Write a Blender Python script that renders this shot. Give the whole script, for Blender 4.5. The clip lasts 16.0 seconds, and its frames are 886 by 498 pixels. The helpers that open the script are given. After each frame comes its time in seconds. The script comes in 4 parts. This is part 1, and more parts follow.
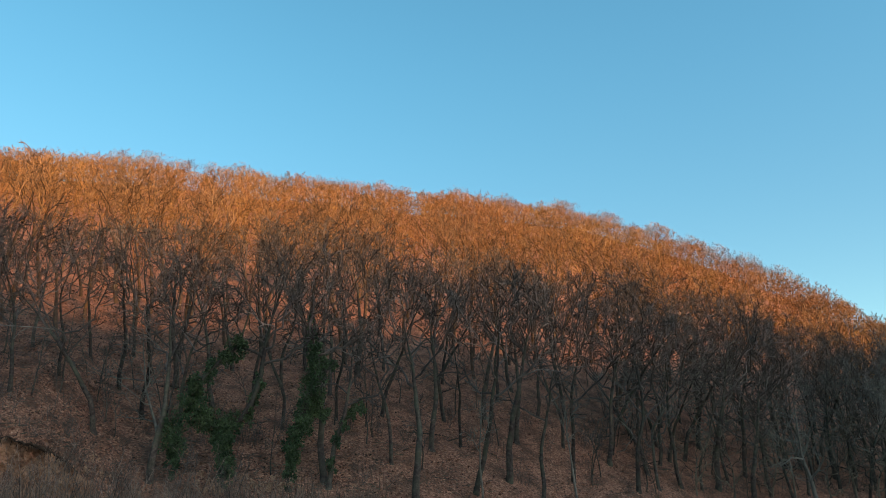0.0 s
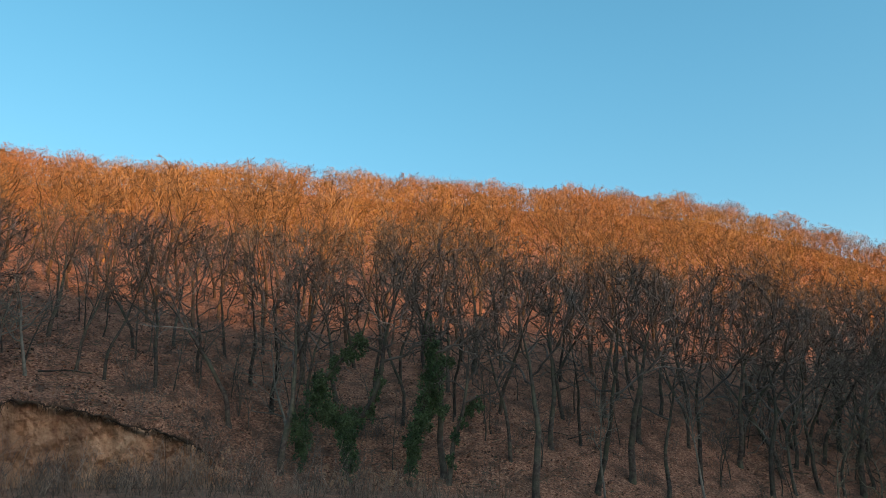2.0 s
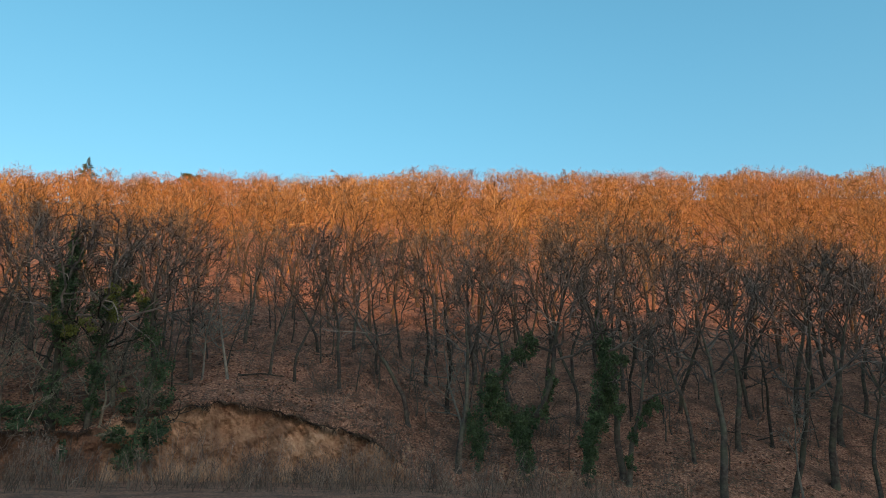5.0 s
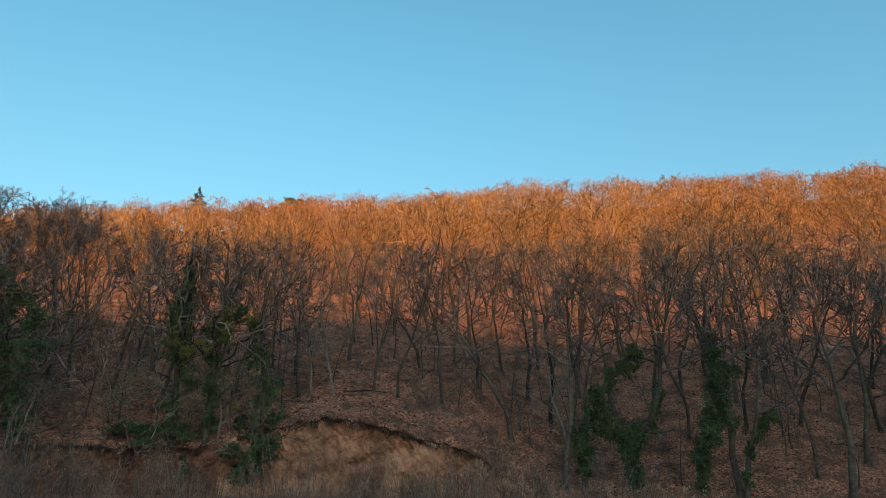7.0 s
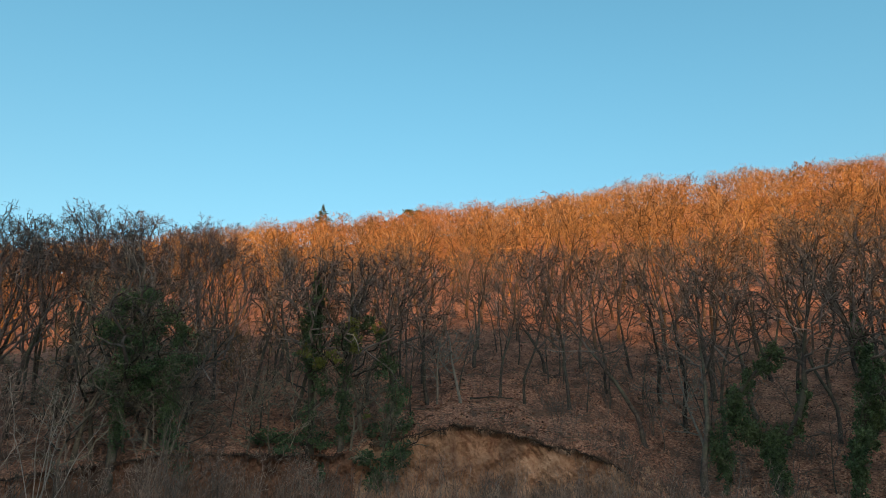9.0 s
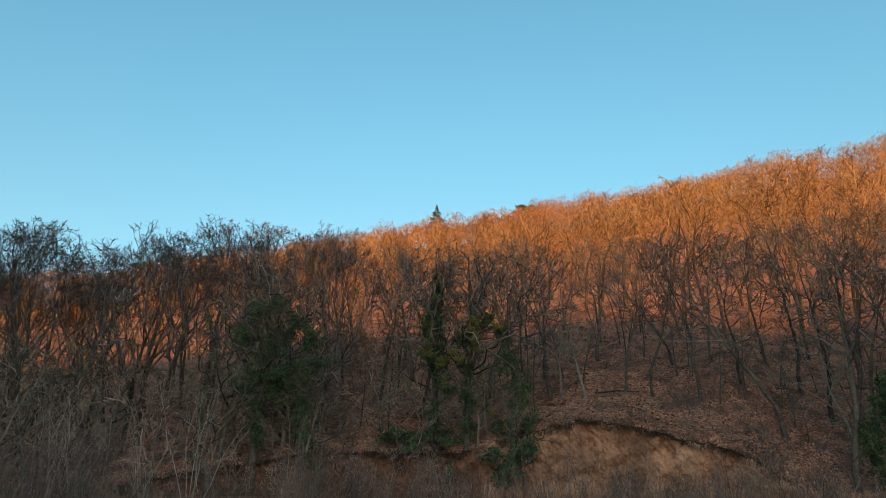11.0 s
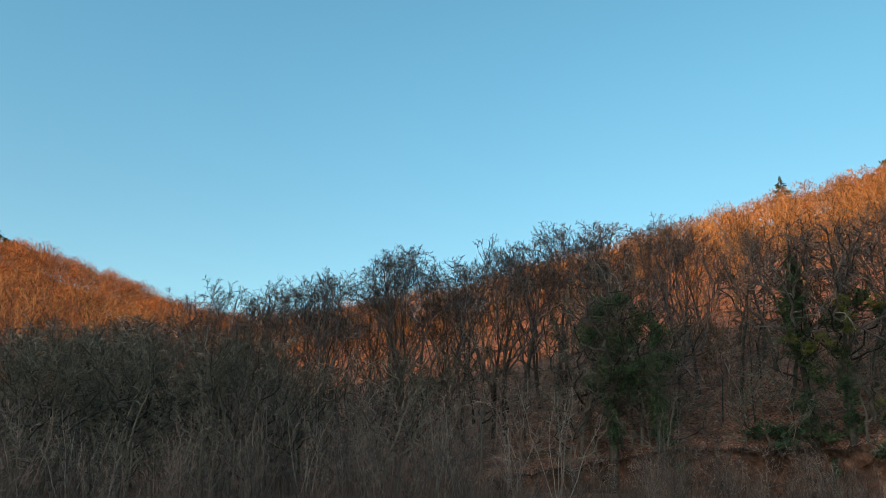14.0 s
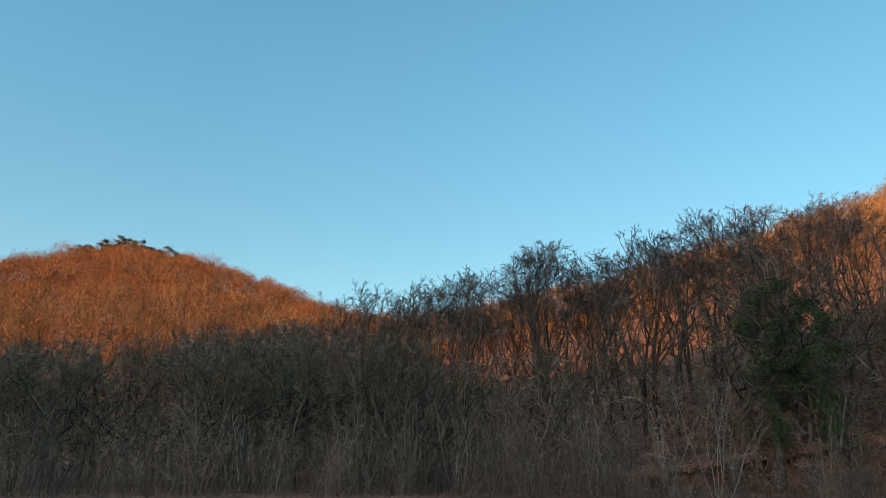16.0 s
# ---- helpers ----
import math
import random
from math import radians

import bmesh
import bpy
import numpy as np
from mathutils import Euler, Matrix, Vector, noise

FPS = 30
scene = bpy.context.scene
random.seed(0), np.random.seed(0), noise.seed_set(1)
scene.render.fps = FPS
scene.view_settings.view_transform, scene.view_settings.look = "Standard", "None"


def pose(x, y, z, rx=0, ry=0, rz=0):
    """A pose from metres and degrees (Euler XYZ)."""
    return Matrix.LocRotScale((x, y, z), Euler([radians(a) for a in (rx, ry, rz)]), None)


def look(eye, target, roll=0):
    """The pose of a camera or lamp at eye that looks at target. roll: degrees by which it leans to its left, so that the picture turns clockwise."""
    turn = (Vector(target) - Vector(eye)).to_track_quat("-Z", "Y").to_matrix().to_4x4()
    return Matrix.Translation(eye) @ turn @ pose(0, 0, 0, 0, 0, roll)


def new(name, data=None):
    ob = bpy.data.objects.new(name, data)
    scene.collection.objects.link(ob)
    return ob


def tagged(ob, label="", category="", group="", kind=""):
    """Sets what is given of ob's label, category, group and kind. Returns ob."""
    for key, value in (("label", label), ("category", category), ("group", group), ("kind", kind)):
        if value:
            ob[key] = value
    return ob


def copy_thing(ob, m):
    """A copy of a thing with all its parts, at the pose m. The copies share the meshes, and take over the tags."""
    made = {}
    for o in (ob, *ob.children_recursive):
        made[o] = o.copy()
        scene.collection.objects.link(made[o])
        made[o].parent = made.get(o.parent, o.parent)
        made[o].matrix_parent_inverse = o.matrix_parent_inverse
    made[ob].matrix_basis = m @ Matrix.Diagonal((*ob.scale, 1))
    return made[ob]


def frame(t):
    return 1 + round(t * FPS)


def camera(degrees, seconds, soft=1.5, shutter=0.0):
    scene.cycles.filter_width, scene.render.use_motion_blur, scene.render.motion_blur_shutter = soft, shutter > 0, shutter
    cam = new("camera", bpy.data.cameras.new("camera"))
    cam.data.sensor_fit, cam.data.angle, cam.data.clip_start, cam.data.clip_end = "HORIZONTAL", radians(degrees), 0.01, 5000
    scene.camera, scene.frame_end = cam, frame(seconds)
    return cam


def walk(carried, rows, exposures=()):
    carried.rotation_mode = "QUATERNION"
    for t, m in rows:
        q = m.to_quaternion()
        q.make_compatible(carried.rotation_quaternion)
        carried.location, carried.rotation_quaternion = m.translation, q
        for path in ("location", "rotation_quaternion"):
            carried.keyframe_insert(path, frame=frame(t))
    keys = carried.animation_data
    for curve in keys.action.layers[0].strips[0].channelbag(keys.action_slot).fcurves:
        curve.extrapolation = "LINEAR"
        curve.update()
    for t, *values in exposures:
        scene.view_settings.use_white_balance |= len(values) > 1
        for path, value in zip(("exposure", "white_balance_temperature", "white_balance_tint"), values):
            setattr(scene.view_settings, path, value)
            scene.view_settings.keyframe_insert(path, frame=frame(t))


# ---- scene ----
# The camera stands at one spot beside the road and pans to its left.
cam = camera(62.5, 16.0, soft=0.35)
EYE = 1.6
ROWS = [
    (0.0, 105.79, 0.48, 0.05),
    (0.5, 105.75, 0.06, 2.42),
    (1.0, 105.73, -0.19, 4.40),
    (1.5, 105.65, -0.46, 6.97),
    (2.0, 105.58, -0.56, 9.02),
    (2.5, 105.49, -0.49, 11.64),
    (3.0, 105.43, -0.24, 14.09),
    (3.5, 105.38, -0.21, 15.67),
    (4.0, 105.33, -0.41, 17.56),
    (6.5, 105.92, -1.49, 28.59),
    (7.0, 106.31, -1.13, 30.14),
    (7.5, 106.66, -1.03, 32.54),
    (8.0, 106.83, -0.96, 34.95),
    (8.5, 106.77, -0.88, 37.02),
    (9.0, 106.61, -0.98, 39.89),
    (11.5, 106.16, 0.08, 53.30),
    (12.0, 106.11, 0.52, 58.33),
    (12.5, 106.13, 0.30, 63.23),
    (13.0, 106.14, 0.11, 67.67),
    (13.5, 106.07, -0.27, 72.55),
    (14.0, 105.86, -0.39, 76.21),
    (14.5, 105.58, -0.24, 78.36),
    (15.0, 105.53, -0.08, 80.76),
    (15.5, 105.49, -0.35, 84.24),
    (16.0, 105.50, -0.64, 87.44),
]
walk(cam, [(t, pose(0, 0, EYE, rx, ry, rz)) for t, rx, ry, rz in ROWS], exposures=[
    (0.0, 1.0, 6300, 9.0),
    (3.5, 1.02, 6400, 9.0),
    (6.5, 1.0, 6620, 10.0),
    (9.0, 1.0, 6800, 11.0),
    (11.5, 1.0, 6950, 12.0),
    (13.0, 0.98, 6750, 12.0),
    (16.0, 0.94, 6720, 12.0),
])

# ---- light: a low evening sun behind the camera, clear sky ----
SUN_EL, SUN_AZ = 13.0, 225.0          # azimuth counted to the left of +y
sun_dir = Vector((-math.sin(radians(SUN_AZ)) * math.cos(radians(SUN_EL)), math.cos(radians(SUN_AZ)) * math.cos(radians(SUN_EL)), math.sin(radians(SUN_EL))))
world = bpy.data.worlds.new("evening_sky")
scene.world = world
world.use_nodes = True
wn = world.node_tree.nodes
wn.clear()
sky = wn.new("ShaderNodeTexSky")
sky.sky_type = 'NISHITA'
sky.sun_disc = False
sky.sun_elevation = radians(SUN_EL)
sky.sun_rotation = math.atan2(sun_dir.x, sun_dir.y)
sky.air_density, sky.dust_density, sky.ozone_density = 0.8, 0.3, 1.5
back = wn.new("ShaderNodeBackground")
back.inputs["Strength"].default_value = 0.13
wout = wn.new("ShaderNodeOutputWorld")
wl = world.node_tree.links
# the sky away from the sun is a clearer, colder blue than towards it
wtc = wn.new("ShaderNodeTexCoord")
dot = wn.new("ShaderNodeVectorMath")
dot.operation = 'DOT_PRODUCT'
dot.inputs[1].default_value = (sun_dir.x, sun_dir.y, 0.0)
wl.new(wtc.outputs["Generated"], dot.inputs[0])


def sky_mix(lo, hi, a, b):
    span = wn.new("ShaderNodeMapRange")
    span.interpolation_type = 'SMOOTHSTEP'
    span.inputs["From Min"].default_value, span.inputs["From Max"].default_value = lo, hi
    wl.new(dot.outputs["Value"], span.inputs["Value"])
    mix = wn.new("ShaderNodeMix")
    mix.data_type = 'RGBA'
    for socket, value in (("A", a), ("B", b)):
        if isinstance(value, tuple):
            mix.inputs[socket].default_value = (*value, 1)
        else:
            wl.new(value, mix.inputs[socket])
    wl.new(span.outputs[0], mix.inputs["Factor"])
    return mix.outputs["Result"]


side = sky_mix(-0.9, 0.05, (0.68, 1.09, 0.945), (0.88, 1.34, 1.18))
tinted = sky_mix(0.2, 0.9, side, (3.5, 2.7, 1.95))
mul = wn.new("ShaderNodeMix")
mul.data_type, mul.blend_type = 'RGBA', 'MULTIPLY'
mul.inputs["Factor"].default_value = 1.0
wl.new(sky.outputs[0], mul.inputs["A"])
wl.new(tinted, mul.inputs["B"])
# slightly paler and dimmer towards the horizon
sep = wn.new("ShaderNodeSeparateXYZ")
wl.new(wtc.outputs["Generated"], sep.inputs[0])
rise = wn.new("ShaderNodeMapRange")
rise.interpolation_type = 'SMOOTHSTEP'
rise.inputs["From Min"].default_value, rise.inputs["From Max"].default_value = 0.1, 0.6
wl.new(sep.outputs["Z"], rise.inputs["Value"])
veil = wn.new("ShaderNodeMix")
veil.data_type = 'RGBA'
veil.inputs["A"].default_value = (0.98, 0.772, 0.75, 1)
veil.inputs["B"].default_value = (1.02, 1.1, 1.1, 1)
wl.new(rise.outputs[0], veil.inputs["Factor"])
mul2 = wn.new("ShaderNodeMix")
mul2.data_type, mul2.blend_type = 'RGBA', 'MULTIPLY'
mul2.inputs["Factor"].default_value = 1.0
wl.new(mul.outputs["Result"], mul2.inputs["A"])
wl.new(veil.outputs["Result"], mul2.inputs["B"])
wl.new(mul2.outputs["Result"], back.inputs[0])
world.node_tree.links.new(back.outputs[0], wout.inputs[0])

sun = new("sun", bpy.data.lights.new("sun", 'SUN'))
sun.data.energy = 3.35
sun.data.angle = radians(0.53)
sun.data.color = (1.0, 0.445, 0.1)
sun.matrix_world = look(sun_dir * 400, (0, 0, 0))


# ---- materials ----
def material(name, stops, scale, rough=0.9, bump=0.4, fine=14.0, spread=0.0,  big=None, coords="Object", detail=6.0, bump_dist=0.02, islands=0.0):
    """Noise-graded rough surface: stops of colour over a noise, a finer noise for relief, a broad second noise that tints."""
    m = bpy.data.materials.new(name)
    m.use_nodes = True
    n, l = m.node_tree.nodes, m.node_tree.links
    bsdf = n["Principled BSDF"]
    bsdf.inputs["Roughness"].default_value = rough
    bsdf.inputs["Specular IOR Level"].default_value = 0.25
    tc = n.new("ShaderNodeTexCoord")
    src = tc.outputs["Object"]
    if coords == "World":
        src = n.new("ShaderNodeNewGeometry").outputs["Position"]
    noise_a = n.new("ShaderNodeTexNoise")
    noise_a.inputs["Scale"].default_value = scale
    noise_a.inputs["Detail"].default_value = detail
    noise_a.inputs["Roughness"].default_value = 0.65
    l.new(src, noise_a.inputs["Vector"])
    ramp = n.new("ShaderNodeValToRGB")
    el = ramp.color_ramp.elements
    while len(el) < len(stops):
        el.new(0.5)
    for e, (p, c) in zip(el, stops):
        e.position, e.color = p, (*c, 1)
    l.new(noise_a.outputs["Fac"], ramp.inputs["Fac"])
    colour = ramp.outputs["Color"]
    if big:
        noise_b = n.new("ShaderNodeTexNoise")
        noise_b.inputs["Scale"].default_value = big[0]
        noise_b.inputs["Detail"].default_value = 3.0
        l.new(src, noise_b.inputs["Vector"])
        mr = n.new("ShaderNodeMapRange")
        mr.inputs["From Min"].default_value, mr.inputs["From Max"].default_value = 0.42, 0.66
        l.new(noise_b.outputs["Fac"], mr.inputs["Value"])
        mix = n.new("ShaderNodeMix")
        mix.data_type = 'RGBA'
        sc = n.new("ShaderNodeMath")
        sc.operation = 'MULTIPLY'
        sc.inputs[1].default_value = big[2]
        l.new(mr.outputs[0], sc.inputs[0])
        l.new(sc.outputs[0], mix.inputs["Factor"])
        l.new(colour, mix.inputs["A"])
        mix.inputs["B"].default_value = (*big[1], 1)
        colour = mix.outputs["Result"]
    if spread:
        info = n.new("ShaderNodeObjectInfo")
        hsv = n.new("ShaderNodeHueSaturation")
        mr2 = n.new("ShaderNodeMapRange")
        mr2.inputs["To Min"].default_value, mr2.inputs["To Max"].default_value = 1 - spread, 1 + spread
        l.new(info.outputs["Random"], mr2.inputs["Value"])
        l.new(mr2.outputs[0], hsv.inputs["Value"])
        l.new(colour, hsv.inputs["Color"])
        colour = hsv.outputs["Color"]
    if islands:
        geo = n.new("ShaderNodeNewGeometry")
        hs2 = n.new("ShaderNodeHueSaturation")
        mr3 = n.new("ShaderNodeMapRange")
        mr3.inputs["To Min"].default_value, mr3.inputs["To Max"].default_value = 1 - islands, 1 + islands
        l.new(geo.outputs["Random Per Island"], mr3.inputs["Value"])
        l.new(mr3.outputs[0], hs2.inputs["Value"])
        l.new(colour, hs2.inputs["Color"])
        colour = hs2.outputs["Color"]
    l.new(colour, bsdf.inputs["Base Color"])
    if bump:
        noise_c = n.new("ShaderNodeTexNoise")
        noise_c.inputs["Scale"].default_value = fine
        noise_c.inputs["Detail"].default_value = 5.0
        l.new(src, noise_c.inputs["Vector"])
        bn = n.new("ShaderNodeBump")
        bn.inputs["Strength"].default_value = bump
        bn.inputs["Distance"].default_value = bump_dist
        l.new(noise_c.outputs["Fac"], bn.inputs["Height"])
        l.new(bn.outputs["Normal"], bsdf.inputs["Normal"])
    return m


GREY = material("lichen_bark", [(0.3, (0.08, 0.071, 0.058)), (0.6, (0.185, 0.168, 0.138))], 4.0, 0.95, 0.5, 20.0, 0.15, (1.3, (0.13, 0.14, 0.1), 0.5), islands=0.3)
BARK = material("oak_bark", [(0.3, (0.022, 0.017, 0.014)), (0.5, (0.054, 0.043, 0.035)), (0.7, (0.115, 0.099, 0.082))], 5.0, 0.95, 0.7, 22.0, 0.35, (1.1, (0.09, 0.1, 0.06), 0.6))
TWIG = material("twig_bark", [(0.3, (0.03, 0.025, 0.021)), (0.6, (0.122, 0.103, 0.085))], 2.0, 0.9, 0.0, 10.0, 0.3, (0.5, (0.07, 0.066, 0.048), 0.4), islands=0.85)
# twig bark with the tail trees' shade against the sky put into the colour
SHADETWIG = material("shaded_twig_bark", [(0.3, (0.035, 0.031, 0.027)), (0.6, (0.108, 0.093, 0.08))], 2.0, 0.9, 0.0, 10.0, 0.15, None, islands=0.8)
# bark of the upper slope, warm evening sunlight mixed into the colour
SUNWOOD = material("sunlit_bark", [(0.3, (0.085, 0.05, 0.026)), (0.6, (0.215, 0.132, 0.06))], 1.5, 0.9, 0.0, 10.0, 0.3, (0.5, (0.15, 0.1, 0.06), 0.4), islands=0.8)
STEM = material("stem_bark", [(0.3, (0.045, 0.031, 0.021)), (0.6, (0.13, 0.088, 0.056))], 4.0, 0.95, 0.5, 20.0, 0.4)
# both far woods: bark colours carry the low sun's orange
FARWOOD_SUNLIT = material("far_wood", [(0.3, (0.14, 0.081, 0.031)), (0.6, (0.275, 0.16, 0.054))], 0.25, 0.9, 0.0, 10.0, 0.0, (0.04, (0.22, 0.1, 0.042), 0.85), "World", islands=0.6)
RUSTWOOD_SUNLIT = material("rusty_sunlit_wood", [(0.3, (0.14, 0.064, 0.027)), (0.6, (0.26, 0.124, 0.048))], 0.25, 0.9, 0.0, 10.0, 0.0, (0.04, (0.22, 0.1, 0.045), 0.85), "World", islands=0.6)
LITTER = material("leaf_litter", [(0.34, (0.035, 0.021, 0.015)), (0.43, (0.185, 0.087, 0.054)), (0.54, (0.31, 0.153, 0.092)), (0.66, (0.5, 0.292, 0.185))], 8.0, 0.95, 0.9, 7.0, 0.0, (0.9, (0.065, 0.04, 0.027), 0.7), "World", 10.0, 0.2)
SOIL = material("loess_bank", [(0.3, (0.165, 0.08, 0.047)), (0.45, (0.36, 0.196, 0.108)), (0.7, (0.53, 0.322, 0.193))], 2.2, 0.95, 0.8, 5.0, 0.0, (0.5, (0.15, 0.075, 0.043), 0.7), "World", 12.0, 0.3)
REDSOIL = material("red_soil", [(0.3, (0.09, 0.038, 0.021)), (0.5, (0.21, 0.1, 0.055)), (0.7, (0.34, 0.18, 0.105))], 1.9, 0.95, 0.9, 5.0, 0.0, (0.6, (0.05, 0.03, 0.02), 0.8), "World", 10.0, 0.25)
MOSS = material("mossy_twig", [(0.3, (0.058, 0.05, 0.036)), (0.6, (0.175, 0.15, 0.107))], 1.5, 0.9, 0.0, 10.0, 0.3, (0.4, (0.1, 0.095, 0.055), 0.5), islands=0.75)
SOD = material("root_sod", [(0.35, (0.03, 0.02, 0.014)), (0.65, (0.11, 0.07, 0.045))], 3.0, 0.95, 0.8, 9.0, 0.0, None, "World", 6.0, 0.1)
IVY = material("ivy_leaf", [(0.35, (0.016, 0.036, 0.013)), (0.65, (0.08, 0.13, 0.055))], 1.7, 0.55, 0.0, 10.0, 0.1, (0.6, (0.075, 0.1, 0.035), 0.5), islands=0.5)
OLIVE = material("mistletoe_leaf", [(0.35, (0.075, 0.085, 0.016)), (0.65, (0.17, 0.175, 0.032))], 1.7, 0.6, 0.0, 10.0, 0.1)
DRYLEAF = material("dry_leaf", [(0.35, (0.22, 0.12, 0.07)), (0.65, (0.42, 0.27, 0.17))], 2.5, 0.8, 0.0, 10.0, 0.1)
NEEDLE = material("needle_green", [(0.35, (0.015, 0.03, 0.012)), (0.65, (0.05, 0.075, 0.03))], 1.2, 0.7, 0.0, 10.0, 0.2)
PALE = material("pale_stem", [(0.3, (0.1, 0.075, 0.056)), (0.7, (0.24, 0.19, 0.145))], 3.0, 0.9, 0.0, 10.0, 0.3)


# ---- geometry helpers ----
def ip(a, table):
    """Linear run through (azimuth, value) pairs."""
    return np.interp(a, [p[0] for p in table], [p[1] for p in table])


def wave(x, y, size, seed=0.0):
    """Cheap smooth noise in -1..1 over a plan."""
    s = 0.0
    for k in range(4):
        a = 1.7 * k + seed
        s = s + np.sin((x * math.cos(a) + y * math.sin(a)) * 6.283 / size * (1 + 0.37 * k) + 2.1 * k + seed * 5 + 1.3 * np.sin((x * math.sin(a * 1.3) - y * math.cos(a * 1.3)) * 6.283 / size * 0.71))
    return s / 4


def mesh_from(name, verts, groups, mat, smooth=False):
    """A mesh from a vertex array and face arrays of any width."""
    me = bpy.data.meshes.new(name)
    verts = np.asarray(verts, dtype=np.float32)
    me.vertices.add(len(verts))
    me.vertices.foreach_set("co", verts.ravel())
    loops = np.concatenate([np.asarray(g, dtype=np.int32).ravel() for g in groups])
    sizes = np.concatenate([np.full(len(g), np.asarray(g).shape[1], dtype=np.int32) for g in groups])
    starts = np.concatenate(([0], np.cumsum(sizes)[:-1])).astype(np.int32)
    me.loops.add(len(loops))
    me.loops.foreach_set("vertex_index", loops)
    me.polygons.add(len(sizes))
    me.polygons.foreach_set("loop_start", starts)
    me.polygons.foreach_set("use_smooth", np.full(len(sizes), smooth))
    me.update(calc_edges=True)
    me.materials.append(mat)
    return me


def joined(chunks):
    """Chunks of (verts, quads, tris) joined into one."""
    vs, qs, ts, at = [], [], [], 0
    for v, q, t in chunks:
        vs.append(v)
        if len(q):
            qs.append(q + at)
        if len(t):
            ts.append(t + at)
        at += len(v)
    none4, none3 = np.zeros((0, 4), int), np.zeros((0, 3), int)
    return np.concatenate(vs), (np.concatenate(qs) if qs else none4), (np.concatenate(ts) if ts else none3)


def unit(v):
    return v / (np.linalg.norm(v, axis=-1, keepdims=True) + 1e-9)


def frames_of(t):
    ref = np.where(np.abs(t[..., 2:3]) > 0.8, np.array([1.0, 0, 0]), np.array([0, 0, 1.0]))
    a = unit(np.cross(t, ref))
    return a, np.cross(t, a)


def tubes(pts, rad, sides):
    """Tapered tubes along n polylines: pts (n, k, 3), rad (n, k)."""
    n, k, _ = pts.shape
    d = np.gradient(pts, axis=1)
    mean = unit(pts[:, -1] - pts[:, 0])[:, None, :]
    ref, _ = frames_of(np.broadcast_to(mean, d.shape))
    t = unit(d)
    b = unit(np.cross(t, ref))
    a = np.cross(b, t)
    ang = np.arange(sides) * 2 * math.pi / sides
    ring = a[:, :, None, :] * np.cos(ang)[None, None, :, None] + b[:, :, None, :] * np.sin(ang)[None, None, :, None]
    v = pts[:, :, None, :] + ring * rad[:, :, None, None]
    i = np.arange(n * k).reshape(n, k)
    lo, hi = i[:, :-1, None] * sides, i[:, 1:, None] * sides
    s, s1 = np.arange(sides)[None, None], ((np.arange(sides) + 1) % sides)[None, None]
    q = np.stack([lo + s, lo + s1, hi + s1, hi + s], -1).reshape(-1, 4)
    return v.reshape(-1, 3), q, np.zeros((0, 3), int)


def spikes(a, b, r):
    """Three-sided twigs that run to a point."""
    n = len(a)
    t = unit(b - a)
    u, w = frames_of(t)
    base = [a + r[:, None] * (u * math.cos(g) + w * math.sin(g)) for g in (0, 2.094, 4.189)]
    v = np.stack(base + [b], 1).reshape(-1, 3)
    i = np.arange(n)[:, None] * 4
    tri = np.concatenate([i + np.array([[0, 1, 3]]), i + np.array([[1, 2, 3]]), i + np.array([[2, 0, 3]])])
    return v, np.zeros((0, 4), int), tri


def runs(rng, start, way, length, r0, r1, steps, wiggle, up):
    """Crooked polylines that bend upwards."""
    n = len(start)
    pts, d = [start], unit(way)
    for s in range(steps):
        d = unit(d + rng.normal(0, wiggle, (n, 3)) + np.array([0, 0, up]))
        pts.append(pts[-1] + d * (length / steps)[:, None])
    f = np.linspace(0, 1, steps + 1)[None]
    return np.stack(pts, 1), r0[:, None] * (1 - f) + r1[:, None] * f


def shoots(rng, pts, rad, k, lo, hi, a0, a1, ratio, lengths, spread_up=0.0):
    """k side shoots on each polyline: start, way, length, radius, parent index."""
    n, m, _ = pts.shape
    f = lo + (hi - lo) * (np.arange(k)[None] + rng.uniform(0, 1, (n, k))) / k
    g = f * (m - 1)
    i = np.minimum(g.astype(int), m - 2)
    w = (g - i)[..., None]
    row = np.arange(n)[:, None]
    p = pts[row, i] * (1 - w) + pts[row, i + 1] * w
    t = unit(pts[row, i + 1] - pts[row, i])
    r = rad[row, i] * (1 - w[..., 0]) + rad[row, i + 1] * w[..., 0]
    u, v = frames_of(t)
    phi = rng.uniform(0, 6.283, (n, k, 1)) if k < 5 else (np.arange(k)[None, :, None] * 2.4 + rng.uniform(0, 6.283, (n, 1, 1)) + rng.normal(0, 0.4, (n, k, 1)))
    th = np.radians(rng.uniform(a0, a1, (n, k, 1)))
    d = t * np.cos(th) + (u * np.cos(phi) + v * np.sin(phi)) * np.sin(th)
    d[..., 2] += spread_up
    length = lengths[:, None] * ratio * (1.15 - 0.6 * f) * rng.uniform(0.7, 1.25, (n, k))
    return p.reshape(-1, 3), unit(d).reshape(-1, 3), length.ravel(), r.ravel(), np.repeat(np.arange(n), k)


def bent(spine, n=12):
    """A smooth polyline in the local x-z plane through a few (x, z) stations."""
    sp = np.array(spine, float)
    f = np.linspace(0, len(sp) - 1, n)
    x, z = np.interp(f, range(len(sp)), sp[:, 0]), np.interp(f, range(len(sp)), sp[:, 1])
    return np.stack([x, 0.15 * np.sin(f * 1.9), z], -1)[None]


